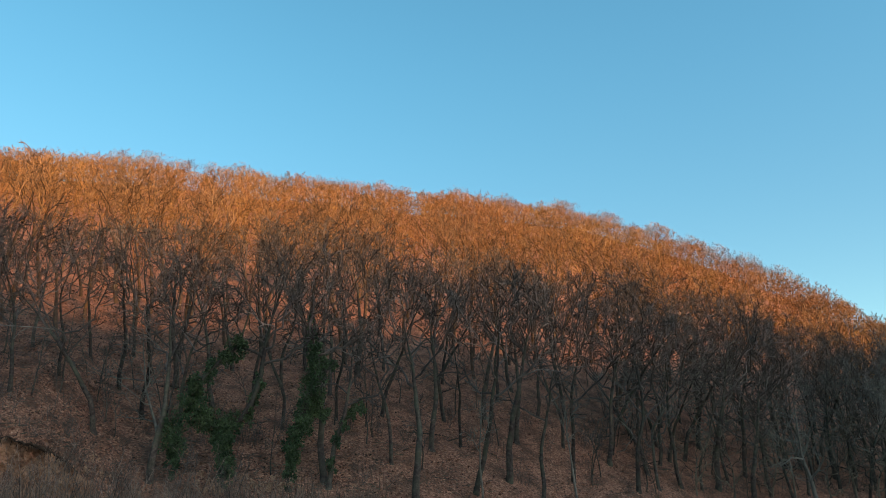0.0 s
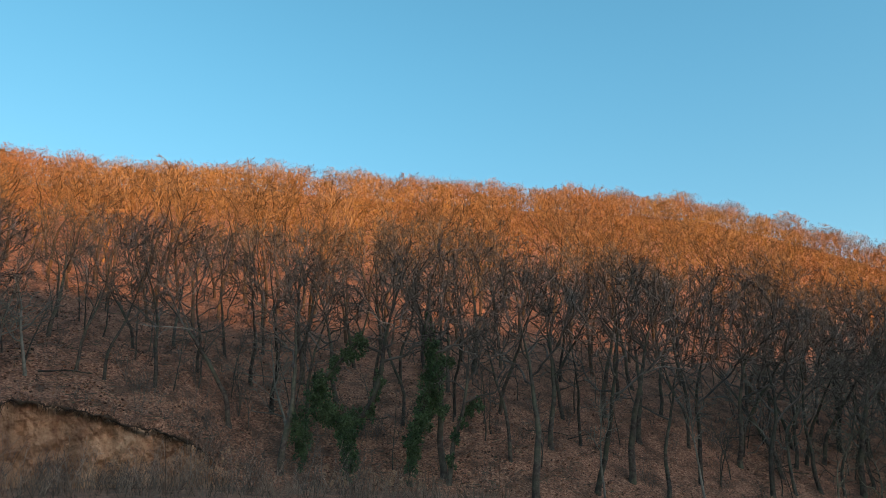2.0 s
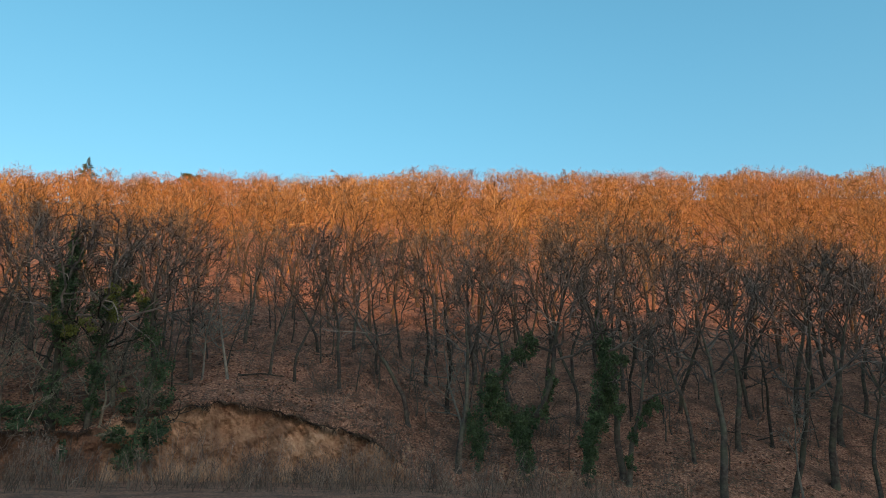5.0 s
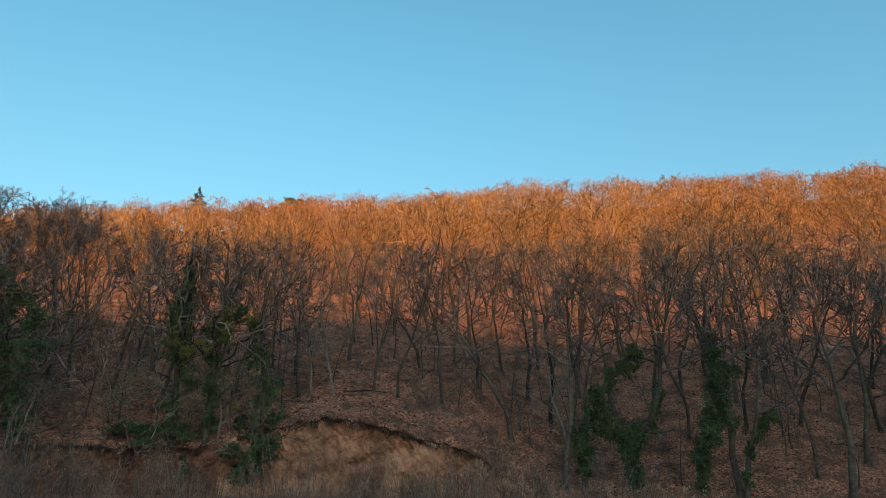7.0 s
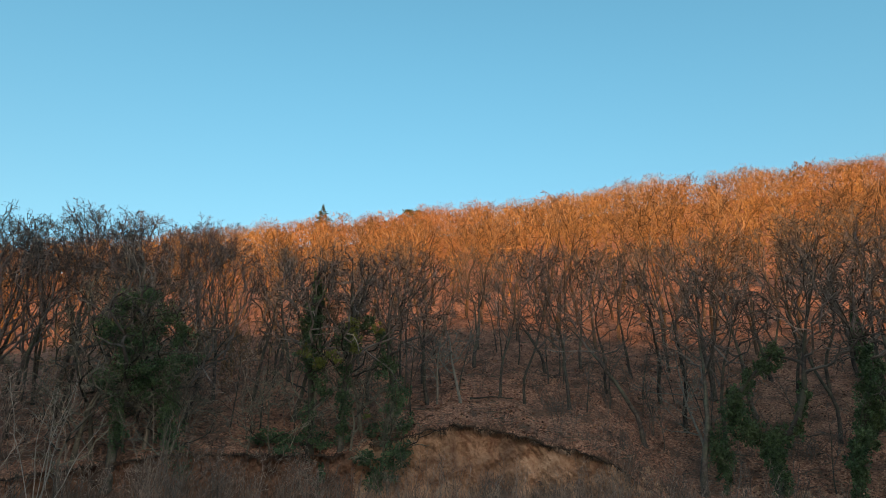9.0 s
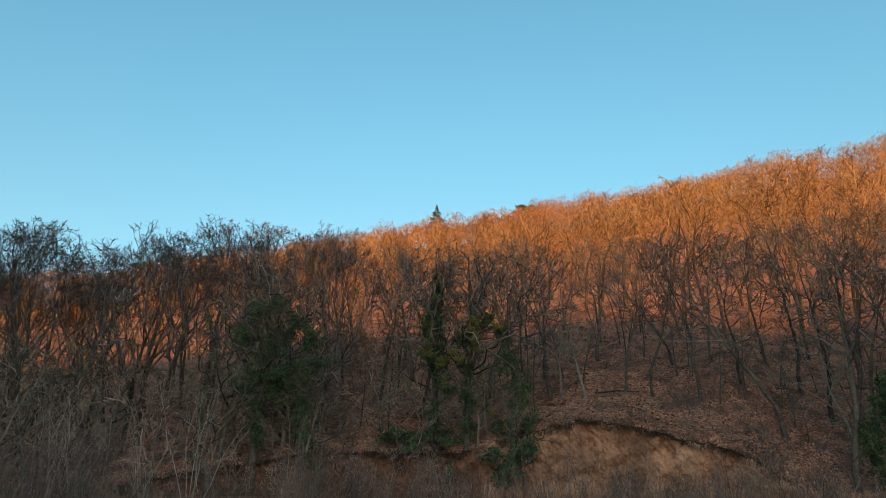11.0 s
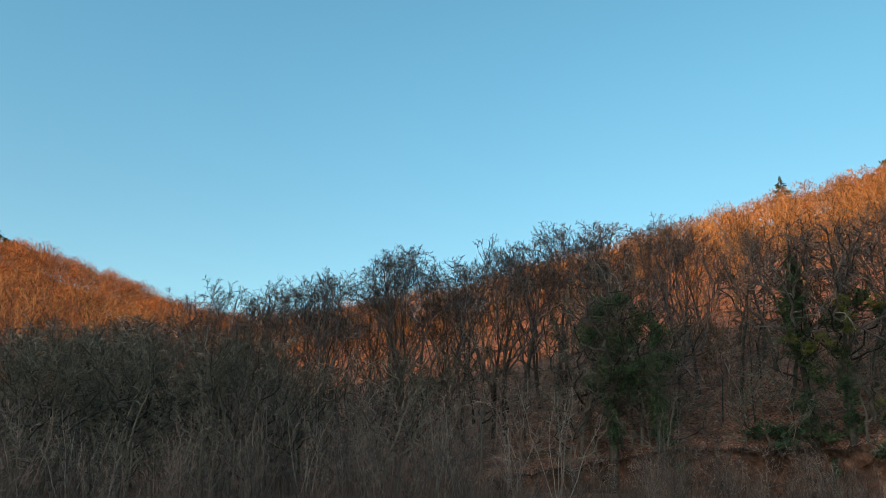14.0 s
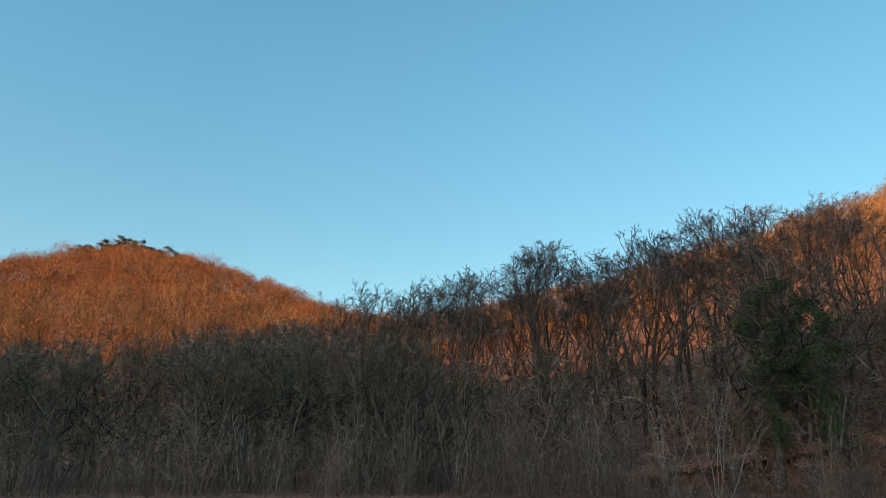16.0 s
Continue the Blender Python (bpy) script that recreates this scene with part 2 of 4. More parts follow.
def grow(seed, height, girth, limbs=9, subs=7, twigs=7, tips=4, clear=0.32, spread=0.42, fine=0.007, lean=(0, 0), spine=None, angles=(22, 56)):
    """A leafless tree: (trunk chunk, [limb chunks]); each limb holds its own twigs."""
    rng = np.random.default_rng(seed)
    if spine:
        tp = bent(spine)
        tr = np.linspace(girth, girth * 0.25, tp.shape[1])[None]
    else:
        tp, tr = runs(rng, np.array([[0.0, 0, -0.35]]), np.array([[lean[0], lean[1], 1.0]]), np.array([height * 0.85]), np.array([girth]), np.array([girth * 0.16]), 11, 0.085, 0.03)
    tr[:, 0] *= 1.35
    trunk = tubes(tp, tr, 8)
    s, d, ln, r, _ = shoots(rng, tp, tr, limbs, clear, 0.99, angles[0], angles[1], spread, np.array([height]), 0.0)
    ln = ln * np.interp(np.linspace(0, 1, len(ln)), [0, 0.35, 1], [0.7, 1.08, 0.8])
    lp, lr = runs(rng, s, d, ln, np.minimum(r * 0.75, girth * 0.55), np.full(len(s), fine * 0.9), 7, 0.19, 0.035)
    s2, d2, l2, r2, par2 = shoots(rng, lp, lr, subs, 0.2, 0.97, 22, 62, 0.54, ln, 0.02)
    bp, br = runs(rng, s2, d2, l2, np.minimum(r2 * 0.75, girth * 0.22), np.full(len(s2), fine * 0.8), 4, 0.19, 0.035)
    s3, d3, l3, r3, par3 = shoots(rng, bp, br, twigs, 0.12, 1.0, 20, 62, 0.5, l2, 0.03)
    e3 = s3 + d3 * l3[:, None]
    owner3 = par2[par3]
    s4, d4, l4, r4, par4 = shoots(rng, np.stack([s3, e3], 1), np.full((len(s3), 2), fine), tips, 0.15, 1.0, 20, 65, 0.58, l3, 0.02)
    owner4 = owner3[par4]
    out = []
    for i in range(len(s)):
        m2, m3, m4 = par2 == i, owner3 == i, owner4 == i
        out.append(joined([tubes(lp[i:i + 1], lr[i:i + 1], 5), tubes(bp[m2], br[m2], 3), spikes(s3[m3], e3[m3], np.full(m3.sum(), fine * 1.5)), spikes(s4[m4], s4[m4] + d4[m4] * l4[m4, None], np.full(m4.sum(), fine))]))
    return trunk, out


def dome_tree(seed, height, girth, wide=0.27, inner=40, outer=150, fine=0.03, low=0.34, reach=(0.04, 0.1), far=False):
    """A tree of the wood's depth: slim stem, a rounded crown of rising twigs."""
    rng = np.random.default_rng(seed)
    tp, tr = runs(rng, np.array([[0.0, 0, -0.4]]), np.array([[0, 0, 1.0]]), np.array([height * 0.8]), np.array([girth]), np.array([girth * 0.25]), 4, 0.06, 0.03)
    cz, cr = height * (low + 1) / 2, height * (1 - low) / 2
    axes = np.array([height * wide, height * wide, cr])
    mid = np.array([0, 0, cz])

    def heads(n, lo, hi):
        v = unit(rng.normal(0, 1, (n, 3)) + np.array([0, 0, 0.75]))
        lump = 1 + 0.16 * np.sin(v[:, :1] * 5 + seed) * np.cos(v[:, 1:2] * 4.3 + seed * 2)
        return mid + v * axes * rng.uniform(lo, hi, (n, 1)) * lump, v
    li, _ = heads(8, 0.5, 0.75)
    f = rng.uniform(0.35, 0.8, 8)
    st = np.stack([np.interp(f, np.linspace(0, 1, 5), tp[0, :, k]) for k in range(3)], -1)
    st[:, 2] = np.minimum(st[:, 2], li[:, 2] - 0.5)
    bend = (st + li) / 2 + np.array([0, 0, -0.25])
    lp = np.stack([st, bend, li], 1)
    lr = np.stack([np.full(8, girth * 0.42), np.full(8, girth * 0.28), np.full(8, fine)], 1)
    b1, _ = heads(inner, 0.6, 0.88)
    b0 = li[rng.integers(8, size=inner)] * 0.55 + b1 * 0.45 - np.array([0, 0, 0.4]) + rng.normal(0, 0.25, (inner, 3))
    t0, tv = heads(outer, 0.6, 0.93)
    t1 = t0 + unit(tv * 0.55 + rng.normal(0, 0.55, (outer, 3)) + np.array([0, 0, 0.25])) * height * rng.uniform(*reach, (outer, 1))
    ends = blades(rng, t0, t1, np.full(outer, fine * 0.8)) if far else spikes(t0, t1, np.full(outer, fine * 0.8))
    return tubes(tp, tr, 5), joined([tubes(lp, lr, 3), spikes(b0, b1, np.full(inner, fine * 1.2)), ends])


def blades(rng, a, b, r):
    """The thinnest far twigs: one sliver each."""
    n = len(a)
    u, w = frames_of(unit(b - a))
    g = rng.uniform(0, 6.283, (n, 1))
    side = (u * np.cos(g) + w * np.sin(g)) * r[:, None]
    v = np.stack([a - side, a + side, b], 1).reshape(-1, 3)
    return v, np.zeros((0, 4), int), np.arange(n * 3).reshape(n, 3)


def oak(seed, height, girth, clear, wide, limbs=8, subs=7, sprigs=6, twigs=4, tips=2, fine=0.01, lean=(0, 0), spine=None, kink=0.4, rise=(-8, 82), rough=0.16, far=False, sprig=1.6, reach=0.75, bare=0.3):
    """A leafless broad-crowned tree: crooked limbs that fan out to a lumpy dome of twigs. (trunk chunk, [limb chunks])."""
    rng = np.random.default_rng(seed)
    if spine:
        tp = bent(spine, 14)
    else:
        tp, _ = runs(rng, np.array([[0.0, 0, -0.35]]), np.array([[lean[0], lean[1], 1.0]]), np.array([height * 0.76]), np.array([girth]), np.array([girth]), 13, 0.1, 0.035)
    n0 = tp.shape[1]
    g = np.linspace(0, 1, n0)
    tr = (girth * (1 - 0.86 * g ** 1.25))[None]
    tr[:, 0] *= 1.4
    base = clear * 0.82
    mid = np.array([float(np.interp(0.62, g, tp[0, :, 0])) * 1.1, float(np.interp(0.62, g, tp[0, :, 1])) * 1.1, height * (1 + base) / 2])
    axes = np.array([wide * height, wide * height, height * (1 - base) / 2])
    ph = rng.uniform(0, 6.283, 6)

    def lump(v):
        a = np.arctan2(v[:, 1], v[:, 0])
        return 1 + rough * (np.sin(2 * a + ph[0]) * np.cos(3 * v[:, 2] + ph[1]) + 0.7 * np.sin(5 * a + ph[2] + 4 * v[:, 2])) * np.clip(1.2 - v[:, 2] * 0.6, 0.4, 1)

    def room(p, d):
        """Way left from p along d to the crown's edge."""
        p1, d1 = (p - mid) / axes, d / axes
        size = lump(unit(p1))[:, None] if len(p1) else np.ones((0, 1))
        p1, d1 = p1 / size, d1 / size
        a, b, c = (d1 * d1).sum(1), (p1 * d1).sum(1), (p1 * p1).sum(1) - 1
        return np.where(c < 0, (-b + np.sqrt(np.maximum(b * b - a * c, 0))) / a, 0.0)

    def outward(s, d, k):
        return unit(d + k * unit((s - mid) / axes))
    # limbs: from the stem to places spread over the dome
    i = np.arange(limbs)
    f = (i + rng.uniform(0.1, 0.9, limbs)) / limbs
    zs = height * (clear + (0.7 - clear) * f)
    st = np.stack([np.interp(zs, tp[0, :, 2], tp[0, :, k]) for k in range(3)], -1)
    sr = np.interp(zs, tp[0, :, 2], tr[0])
    az = i * 2.4 + rng.normal(0, 0.35, limbs)
    el = np.radians(np.interp(f, [0, 0.5, 1], [rise[0], rise[0] * 0.4 + rise[1] * 0.6, rise[1]]) + rng.normal(0, 9, limbs))
    v = np.stack([np.cos(az) * np.cos(el), np.sin(az) * np.cos(el), np.sin(el)], -1)
    goal = mid + v * axes * (lump(v) * rng.uniform(0.72, 0.93, limbs))[:, None]
    ln = np.linalg.norm(goal - st, axis=1)
    first = unit(v * np.array([1, 1, 0.3]) + np.array([0, 0, 0.45]) + rng.normal(0, 0.2, (limbs, 3)))
    ctrl = st + first * (ln * 0.5)[:, None]
    t = np.linspace(0, 1, 10)[None, :, None]
    lp = st[:, None] * (1 - t) ** 2 + ctrl[:, None] * 2 * t * (1 - t) + goal[:, None] * t * t
    sway = rng.normal(0, kink, lp.shape)
    sway[:, 1:] += 0.6 * sway[:, :-1]
    lp = lp + sway * (ln / 10)[:, None, None] * np.minimum(1, t * 4)
    fl = np.linspace(0, 1, 10)[None]
    r1 = np.minimum(sr * 0.72, girth * 0.6)[:, None]
    lr = fine * 1.8 + (r1 - fine * 1.8) * (1 - fl) ** 1.1
    s2, d2, l2, r2, par2 = shoots(rng, lp, lr, subs, bare, 1.0, 25, 62, 0.56, ln, 0.0)
    d2 = outward(s2, d2, 0.35)
    l2 = np.clip(np.minimum(l2, room(s2, d2)), 0.4, None)
    bp, br = runs(rng, s2, d2, l2, np.minimum(r2 * 0.8, fine * 5), np.full(len(s2), fine * 1.4), 5, kink, 0.02)
    s3, d3, l3, r3, par3 = shoots(rng, bp, br, sprigs, bare * 0.9, 1.0, 28, 72, 0.52, l2, 0.0)
    d3 = outward(s3, d3, 0.12)
    l3 = np.clip(np.minimum(l3, room(s3, d3) + 0.15), 0.22, sprig)
    cp, cr = runs(rng, s3, d3, l3, np.minimum(r3 * 0.85, fine * 2.2), np.full(len(s3), fine * 0.9), 2, kink, 0.02)
    own3 = par2[par3]
    s4, d4, l4, _, par4 = shoots(rng, cp, cr, twigs, 0.1, 1.0, 32, 82, 0.62, l3, 0.0)
    l4 = np.clip(l4, 0.12, reach)
    l4 = np.minimum(l4, room(s4, d4) + 0.12)
    e4 = s4 + d4 * l4[:, None]
    own4 = own3[par4]
    if tips:
        s5, d5, l5, _, par5 = shoots(rng, np.stack([s4, e4], 1), np.full((len(s4), 2), fine), tips, 0.25, 1.0, 25, 65, 0.62, l4, 0.0)
        own5 = own4[par5]
    out = []
    for k in range(limbs):
        m2, m3, m4 = par2 == k, own3 == k, own4 == k
        rows = [tubes(lp[k:k + 1], lr[k:k + 1], 5), tubes(bp[m2], br[m2], 3), tubes(cp[m3], cr[m3], 3)]
        rows.append((blades(rng, s4[m4], e4[m4], np.full(m4.sum(), fine)) if far else spikes(s4[m4], e4[m4], np.full(m4.sum(), fine))))
        if tips:
            m5 = own5 == k
            rows.append(blades(rng, s5[m5], s5[m5] + d5[m5] * l5[m5, None], np.full(m5.sum(), fine * 0.9)))
        out.append(joined(rows))
    return tubes(tp, tr, 8), out


def thicket(seed, height, stems, r0=0.03, fine=0.006, side=12, tips=4, flare=0.22):
    """A clump of thin stems with fine side twigs."""
    rng = np.random.default_rng(seed)
    p0 = np.concatenate([rng.normal(0, 0.22, (stems, 2)), np.full((stems, 1), -0.2)], 1)
    way = np.concatenate([rng.normal(0, flare, (stems, 2)), np.ones((stems, 1))], 1)
    ln = height * rng.uniform(0.6, 1.0, stems)
    steps = 7 if height > 4 else 4
    sp, sr = runs(rng, p0, way, ln, np.full(stems, r0) * rng.uniform(0.6, 1.2, stems), np.full(stems, fine), steps, 0.09, 0.015)
    s2, d2, l2, _, par2 = shoots(rng, sp, sr, side, 0.18, 1.0, 22, 60, 0.24, ln, 0.08)
    e2 = s2 + d2 * l2[:, None]
    s3, d3, l3, _, par3 = shoots(rng, np.stack([s2, e2], 1), np.full((len(s2), 2), fine), tips, 0.15, 1.0, 20, 60, 0.5, l2, 0.05)
    o3 = par2[par3]
    out = []
    for i in range(stems):
        a, b = par2 == i, o3 == i
        out.append(joined([tubes(sp[i:i + 1], sr[i:i + 1], 3), spikes(s2[a], e2[a], np.full(a.sum(), fine)), spikes(s3[b], s3[b] + d3[b] * l3[b, None], np.full(b.sum(), fine * 0.7))]))
    return out


def leaves(rng, centre, size):
    """Folded leaves at the given places."""
    n = len(centre)
    u = unit(rng.normal(0, 1, (n, 3)))
    w = unit(np.cross(u, rng.normal(0, 1, (n, 3))))
    k = np.cross(u, w)
    r = size * rng.uniform(0.6, 1.2, (n, 1))
    v = np.stack([centre - u * r, centre + w * r * 0.7 + k * r * 0.2, centre + u * r, centre - w * r * 0.7 + k * r * 0.2], 1).reshape(-1, 3)
    i = np.arange(n)[:, None] * 4
    return v, np.zeros((0, 4), int), np.concatenate([i + np.array([[0, 1, 2]]), i + np.array([[0, 2, 3]])])


def clumps(seed, blobs, density, size=0.075, front=0.0):
    """Leaves massed over ellipsoids (x, z, half width, half height) with ragged gaps."""
    rng = np.random.default_rng(seed)
    got = []
    for x, z, rx, rz in blobs:
        n = int(density * (rx * rz + 0.15))
        knots = unit(rng.normal(0, 1, (max(6, n // 34), 3))) * rng.uniform(0.2, 1.1, (max(6, n // 34), 1))
        c = knots[rng.integers(len(knots), size=n)] + rng.normal(0, 0.14, (n, 3))
        got.append(np.array([x, -front, z]) + c * np.array([rx, min(rx, 0.9), rz]))
    return leaves(rng, np.concatenate(got), size)


def part(name, chunk, mat, parent, label="", smooth=False):
    v, q, t = chunk
    ob = new(name, mesh_from(name, v, [g for g in (q, t) if len(g)], mat, smooth))
    ob.parent = parent
    if label:
        ob["label"] = label
    return ob


# ---- the ground: valley floor, wooded slope, far hill and the hill behind the camera ----
FOOT = [(-180, 45), (-60, 90), (-35, 75), (-17, 52), (-5, 43), (5, 38.5), (30, 37), (60, 37), (90, 40), (94, 44), (101, 72), (120, 80), (150, 80), (180, 45)]
FOOT_Z = [(-180, 0), (-60, -3), (-35, -3), (-17, -1.8), (0, -0.7), (10, -0.3), (26, 0), (180, 0)]
SKYLINE = [(-60, 3), (-40, 5), (-31.5, 8.4), (-28.5, 10.6), (-26, 12.2), (-20.6, 14.9), (-16, 17), (-10, 18.9), (-3, 20), (4, 20.5), (11, 21.2), (24, 21.4), (33, 20.4), (47.8, 18.9), (54, 17.9), (58, 17.1), (62, 16.3), (64, 15.8), (68.5, 15.1), (73, 13.7), (77.7, 12.9), (86.7, 10.9), (91, 10.2), (95, 10.4), (99, 11.6), (101, 12.6), (107, 14.1), (112, 14.4), (116, 13.4), (120, 12.2), (130, 9), (150, 6)]
RIDGE = [(-60, 200), (-35, 195), (-20, 190), (0, 165), (20, 150), (40, 150), (55, 140), (70, 130), (80, 125), (90, 140), (100, 175), (120, 190), (150, 190)]
BANK = [(18, 0), (23, 0.2), (25, 0.6), (26, 1.35), (27.7, 2.0), (29.8, 2.45), (32.2, 2.65), (33.4, 3.0), (35.4, 3.3), (38.6, 3.5), (41.3, 3.25), (43, 2.95), (45.5, 2.6), (48, 2.0), (60, 1.9), (66, 1.2), (75, 0.2), (80, 0)]
CROWN = 6.0        # height of the wood on the ridge


def bank_line(az):
    """Distance of the earth bank's face."""
    return ip(az, FOOT) - 0.6 + 0.35 * np.sin(az * 0.9) + 0.2 * np.sin(az * 2.3 + 1)


def height(x, y):
    x, y = np.asarray(x, float), np.asarray(y, float)
    d = np.hypot(x, y) + 1e-6
    az = np.degrees(np.arctan2(-x, y))
    foot, fz, ridge = ip(az, FOOT), ip(az, FOOT_Z), ip(az, RIDGE)
    front = np.clip((az + 75) / 30, 0, 1) * np.clip((165 - az) / 30, 0, 1)
    top = EYE + np.tan(np.radians(ip(az, SKYLINE))) * ridge - CROWN
    u = (d - foot) / (ridge - foot)
    rise = np.where(u < 0, 0, np.where(u < 1, np.clip(u, 0, 1) ** 0.95, 1 - 0.35 * np.clip(u - 1, 0, 3)))
    bank = ip(az, BANK) * np.clip((d - bank_line(az) - 0.35) / 0.5, 0, 1) * np.clip(1 - u, 0, 1)
    z = fz * np.clip(d / 35, 0, 1) + bank + (top - fz) * rise * front
    z = z + np.clip((d - foot) / 6, 0, 1) * front * (0.45 * wave(x, y, 17, 0.4) + 0.16 * wave(x, y, 4.3, 2.0) + 0.07 * wave(x, y, 1.4, 3.0))
    # hill behind the camera, whose ridge keeps the sun off the valley
    lx = -x * math.cos(radians(SUN_AZ)) - y * math.sin(radians(SUN_AZ))
    along = -x * math.sin(radians(SUN_AZ)) + y * math.cos(radians(SUN_AZ))
    ridge_b = 0.5 + ip(lx, [(-150, 52), (-81, 56.5), (-60, 58), (-38, 61.5), (-30, 65), (-22, 67.5), (-12, 67.8), (-4, 66.6), (10, 66.3), (25, 65.5), (44, 64), (63, 62), (96, 64)]) + 1.6 * wave(lx, 0 * lx, 60, 1.0) + 1.0 * wave(lx, 0 * lx, 13, 2.0)
    hill_b = ridge_b * np.where(along < 180, np.clip((along - 40) / 140, 0, 1), np.clip(1 - (along - 180) / 500, 0, 1))
    return z + hill_b * (1 - front)


az_steps = np.concatenate([np.arange(-180, -45, 3.0), np.arange(-45, 125, 0.45), np.arange(125, 180, 3.0)])
d_steps = np.concatenate([[0.8, 1.6, 3, 5, 8, 14, 20, 25, 29], np.arange(32, 46, 0.45), np.arange(46, 80, 1.0), np.arange(80, 215, 2.5), [230, 260, 300, 360, 450, 600, 900, 1500, 2600, 4500]])
A, Dm = np.meshgrid(np.radians(az_steps), d_steps, indexing="ij")
gx, gy = -np.sin(A) * Dm, np.cos(A) * Dm
gz = height(gx, gy)
na, nd = A.shape
idx = np.arange(na * nd).reshape(na, nd)
nxt = np.roll(idx, -1, axis=0)
gq = np.stack([idx[:, :-1], idx[:, 1:], nxt[:, 1:], nxt[:, :-1]], -1).reshape(-1, 4)[:, ::-1]
ground = new("ground", mesh_from("ground", np.stack([gx, gy, gz], -1).reshape(-1, 3), [gq, idx[::-1, 0][None]], LITTER, True))
tagged(ground, "wooded slope and valley floor under brown fallen leaves", "ground", kind="structure")


def at(az, d):
    """A place on the ground, by azimuth and distance from the camera's spot."""
    x, y = -math.sin(radians(az)) * d, math.cos(radians(az)) * d
    return x, y, float(height(x, y))


# ---- the earth bank at the foot of the slope ----
def earth_bank(az0, az1, mat, label):
    az = np.arange(az0, az1, 0.09)
    rows = np.linspace(0, 1, 42)
    Az, Rv = np.meshgrid(az, rows, indexing="ij")
    h = ip(Az, BANK)
    along = Az * 0.65
    d = bank_line(Az) + 0.9 * (Rv - 0.55) ** 2 + Rv * 0.3
    d = d + 0.3 * wave(along, h * Rv * 1.4, 2.6, 1.0) + 0.16 * np.abs(wave(along, h * Rv * 0.5, 1.1, 2.0)) + 0.1 * wave(along, h * Rv * 1.6, 0.5, 4.0) + 0.07 * np.abs(wave(along, h * Rv, 0.27, 6.0)) + 0.06 * np.sign(wave(along * 0.4, h * Rv, 0.8, 8.0)) * np.abs(wave(along, h * Rv, 1.9, 9.0))
    d = d - np.clip(0.28 - Rv, 0, 1) * 3.5
    z = h * Rv - 0.15 * (1 - Rv) + (0.12 * wave(along, 0 * along, 1.7, 5.0) + 0.05 * wave(along, 0 * along, 0.8, 11.0)) * Rv
    v = np.stack([-np.sin(np.radians(Az)) * d, np.cos(np.radians(Az)) * d, z], -1)
    back_v = v[:, -1] * np.array([1.06, 1.06, 1]) - np.array([0, 0, 0.15])
    v = np.concatenate([v, back_v[:, None]], 1)
    k = v.shape[1]
    i = np.arange(len(az) * k).reshape(len(az), k)
    q = np.stack([i[:-1, :-1], i[:-1, 1:], i[1:, 1:], i[1:, :-1]], -1).reshape(-1, 4)
    ob = new("earth_bank", mesh_from("earth_bank", v.reshape(-1, 3), [q], mat, True))
    tagged(ob, label, "bank", kind="structure")
    # the overhanging lip of roots and sod
    az = np.arange(az0 + 1, az1 - 1, 0.1)
    ring = np.arange(7) * 2 * math.pi / 7
    Az, Gr = np.meshgrid(az, ring, indexing="ij")
    al = Az * 0.65
    thick = 0.01 + 0.08 * np.clip(wave(al, 0 * al, 1.3, 1.5) + 0.15, 0, 1) + 0.05 * np.abs(wave(al, Gr, 0.25, 2.5))
    dd = bank_line(Az) + 0.25 + 0.3 * wave(al, 0 * al, 2.6, 1.0) + np.cos(Gr) * (thick + 0.13)
    zz = ip(Az, BANK) + 0.12 * wave(al, 0 * al, 1.7, 5.0) + 0.05 * wave(al, 0 * al, 0.8, 11.0) + np.sin(Gr) * thick + 0.03 * wave(al, 0 * al, 0.37, 7.0)
    v = np.stack([-np.sin(np.radians(Az)) * dd, np.cos(np.radians(Az)) * dd, zz], -1)
    i = np.arange(len(az) * 7).reshape(len(az), 7)
    n1 = np.roll(i, -1, axis=1)
    q = np.stack([i[:-1], n1[:-1], n1[1:], i[1:]], -1).reshape(-1, 4)
    # roots that hang from it and tufts that lean over
    r = np.random.default_rng(int(az0 * 10))
    pick = r.integers(len(az), size=len(az) * 4)
    a = v[pick, 3] + r.normal(0, 0.06, (len(pick), 3))
    fall = np.stack([r.normal(0, 0.12, len(pick)), r.normal(0, 0.12, len(pick)), r.normal(-0.08, 0.2, len(pick))], -1)
    way = -unit(a * np.array([1, 1, 0])) * 0.12
    rv, _, rt = spikes(a, a + fall + way, r.uniform(0.008, 0.028, len(pick)))
    lip = new("sod_lip", mesh_from("sod_lip", np.concatenate([v.reshape(-1, 3), rv]), [q, rt + v.shape[0] * 7], SOD, True))
    return tagged(lip, "dark overhanging lip of roots and sod on the bank", "sod", kind="structure")


earth_bank(24.6, 46.6, SOIL, "bare ochre earth bank broken open at the slope's foot")
earth_bank(46.4, 74.0, REDSOIL, "low reddish earth bank half hidden by scrub")


# ---- the wood ----
def tree_thing(name, trunk, limbs, twig_mat, bark_mat, label, category="tree", group=""):
    ob = tagged(new(name), label, category, group)
    part("trunk", trunk, bark_mat, ob, smooth=True)
    for c in limbs:
        part("limb", c, twig_mat, ob)
    return ob


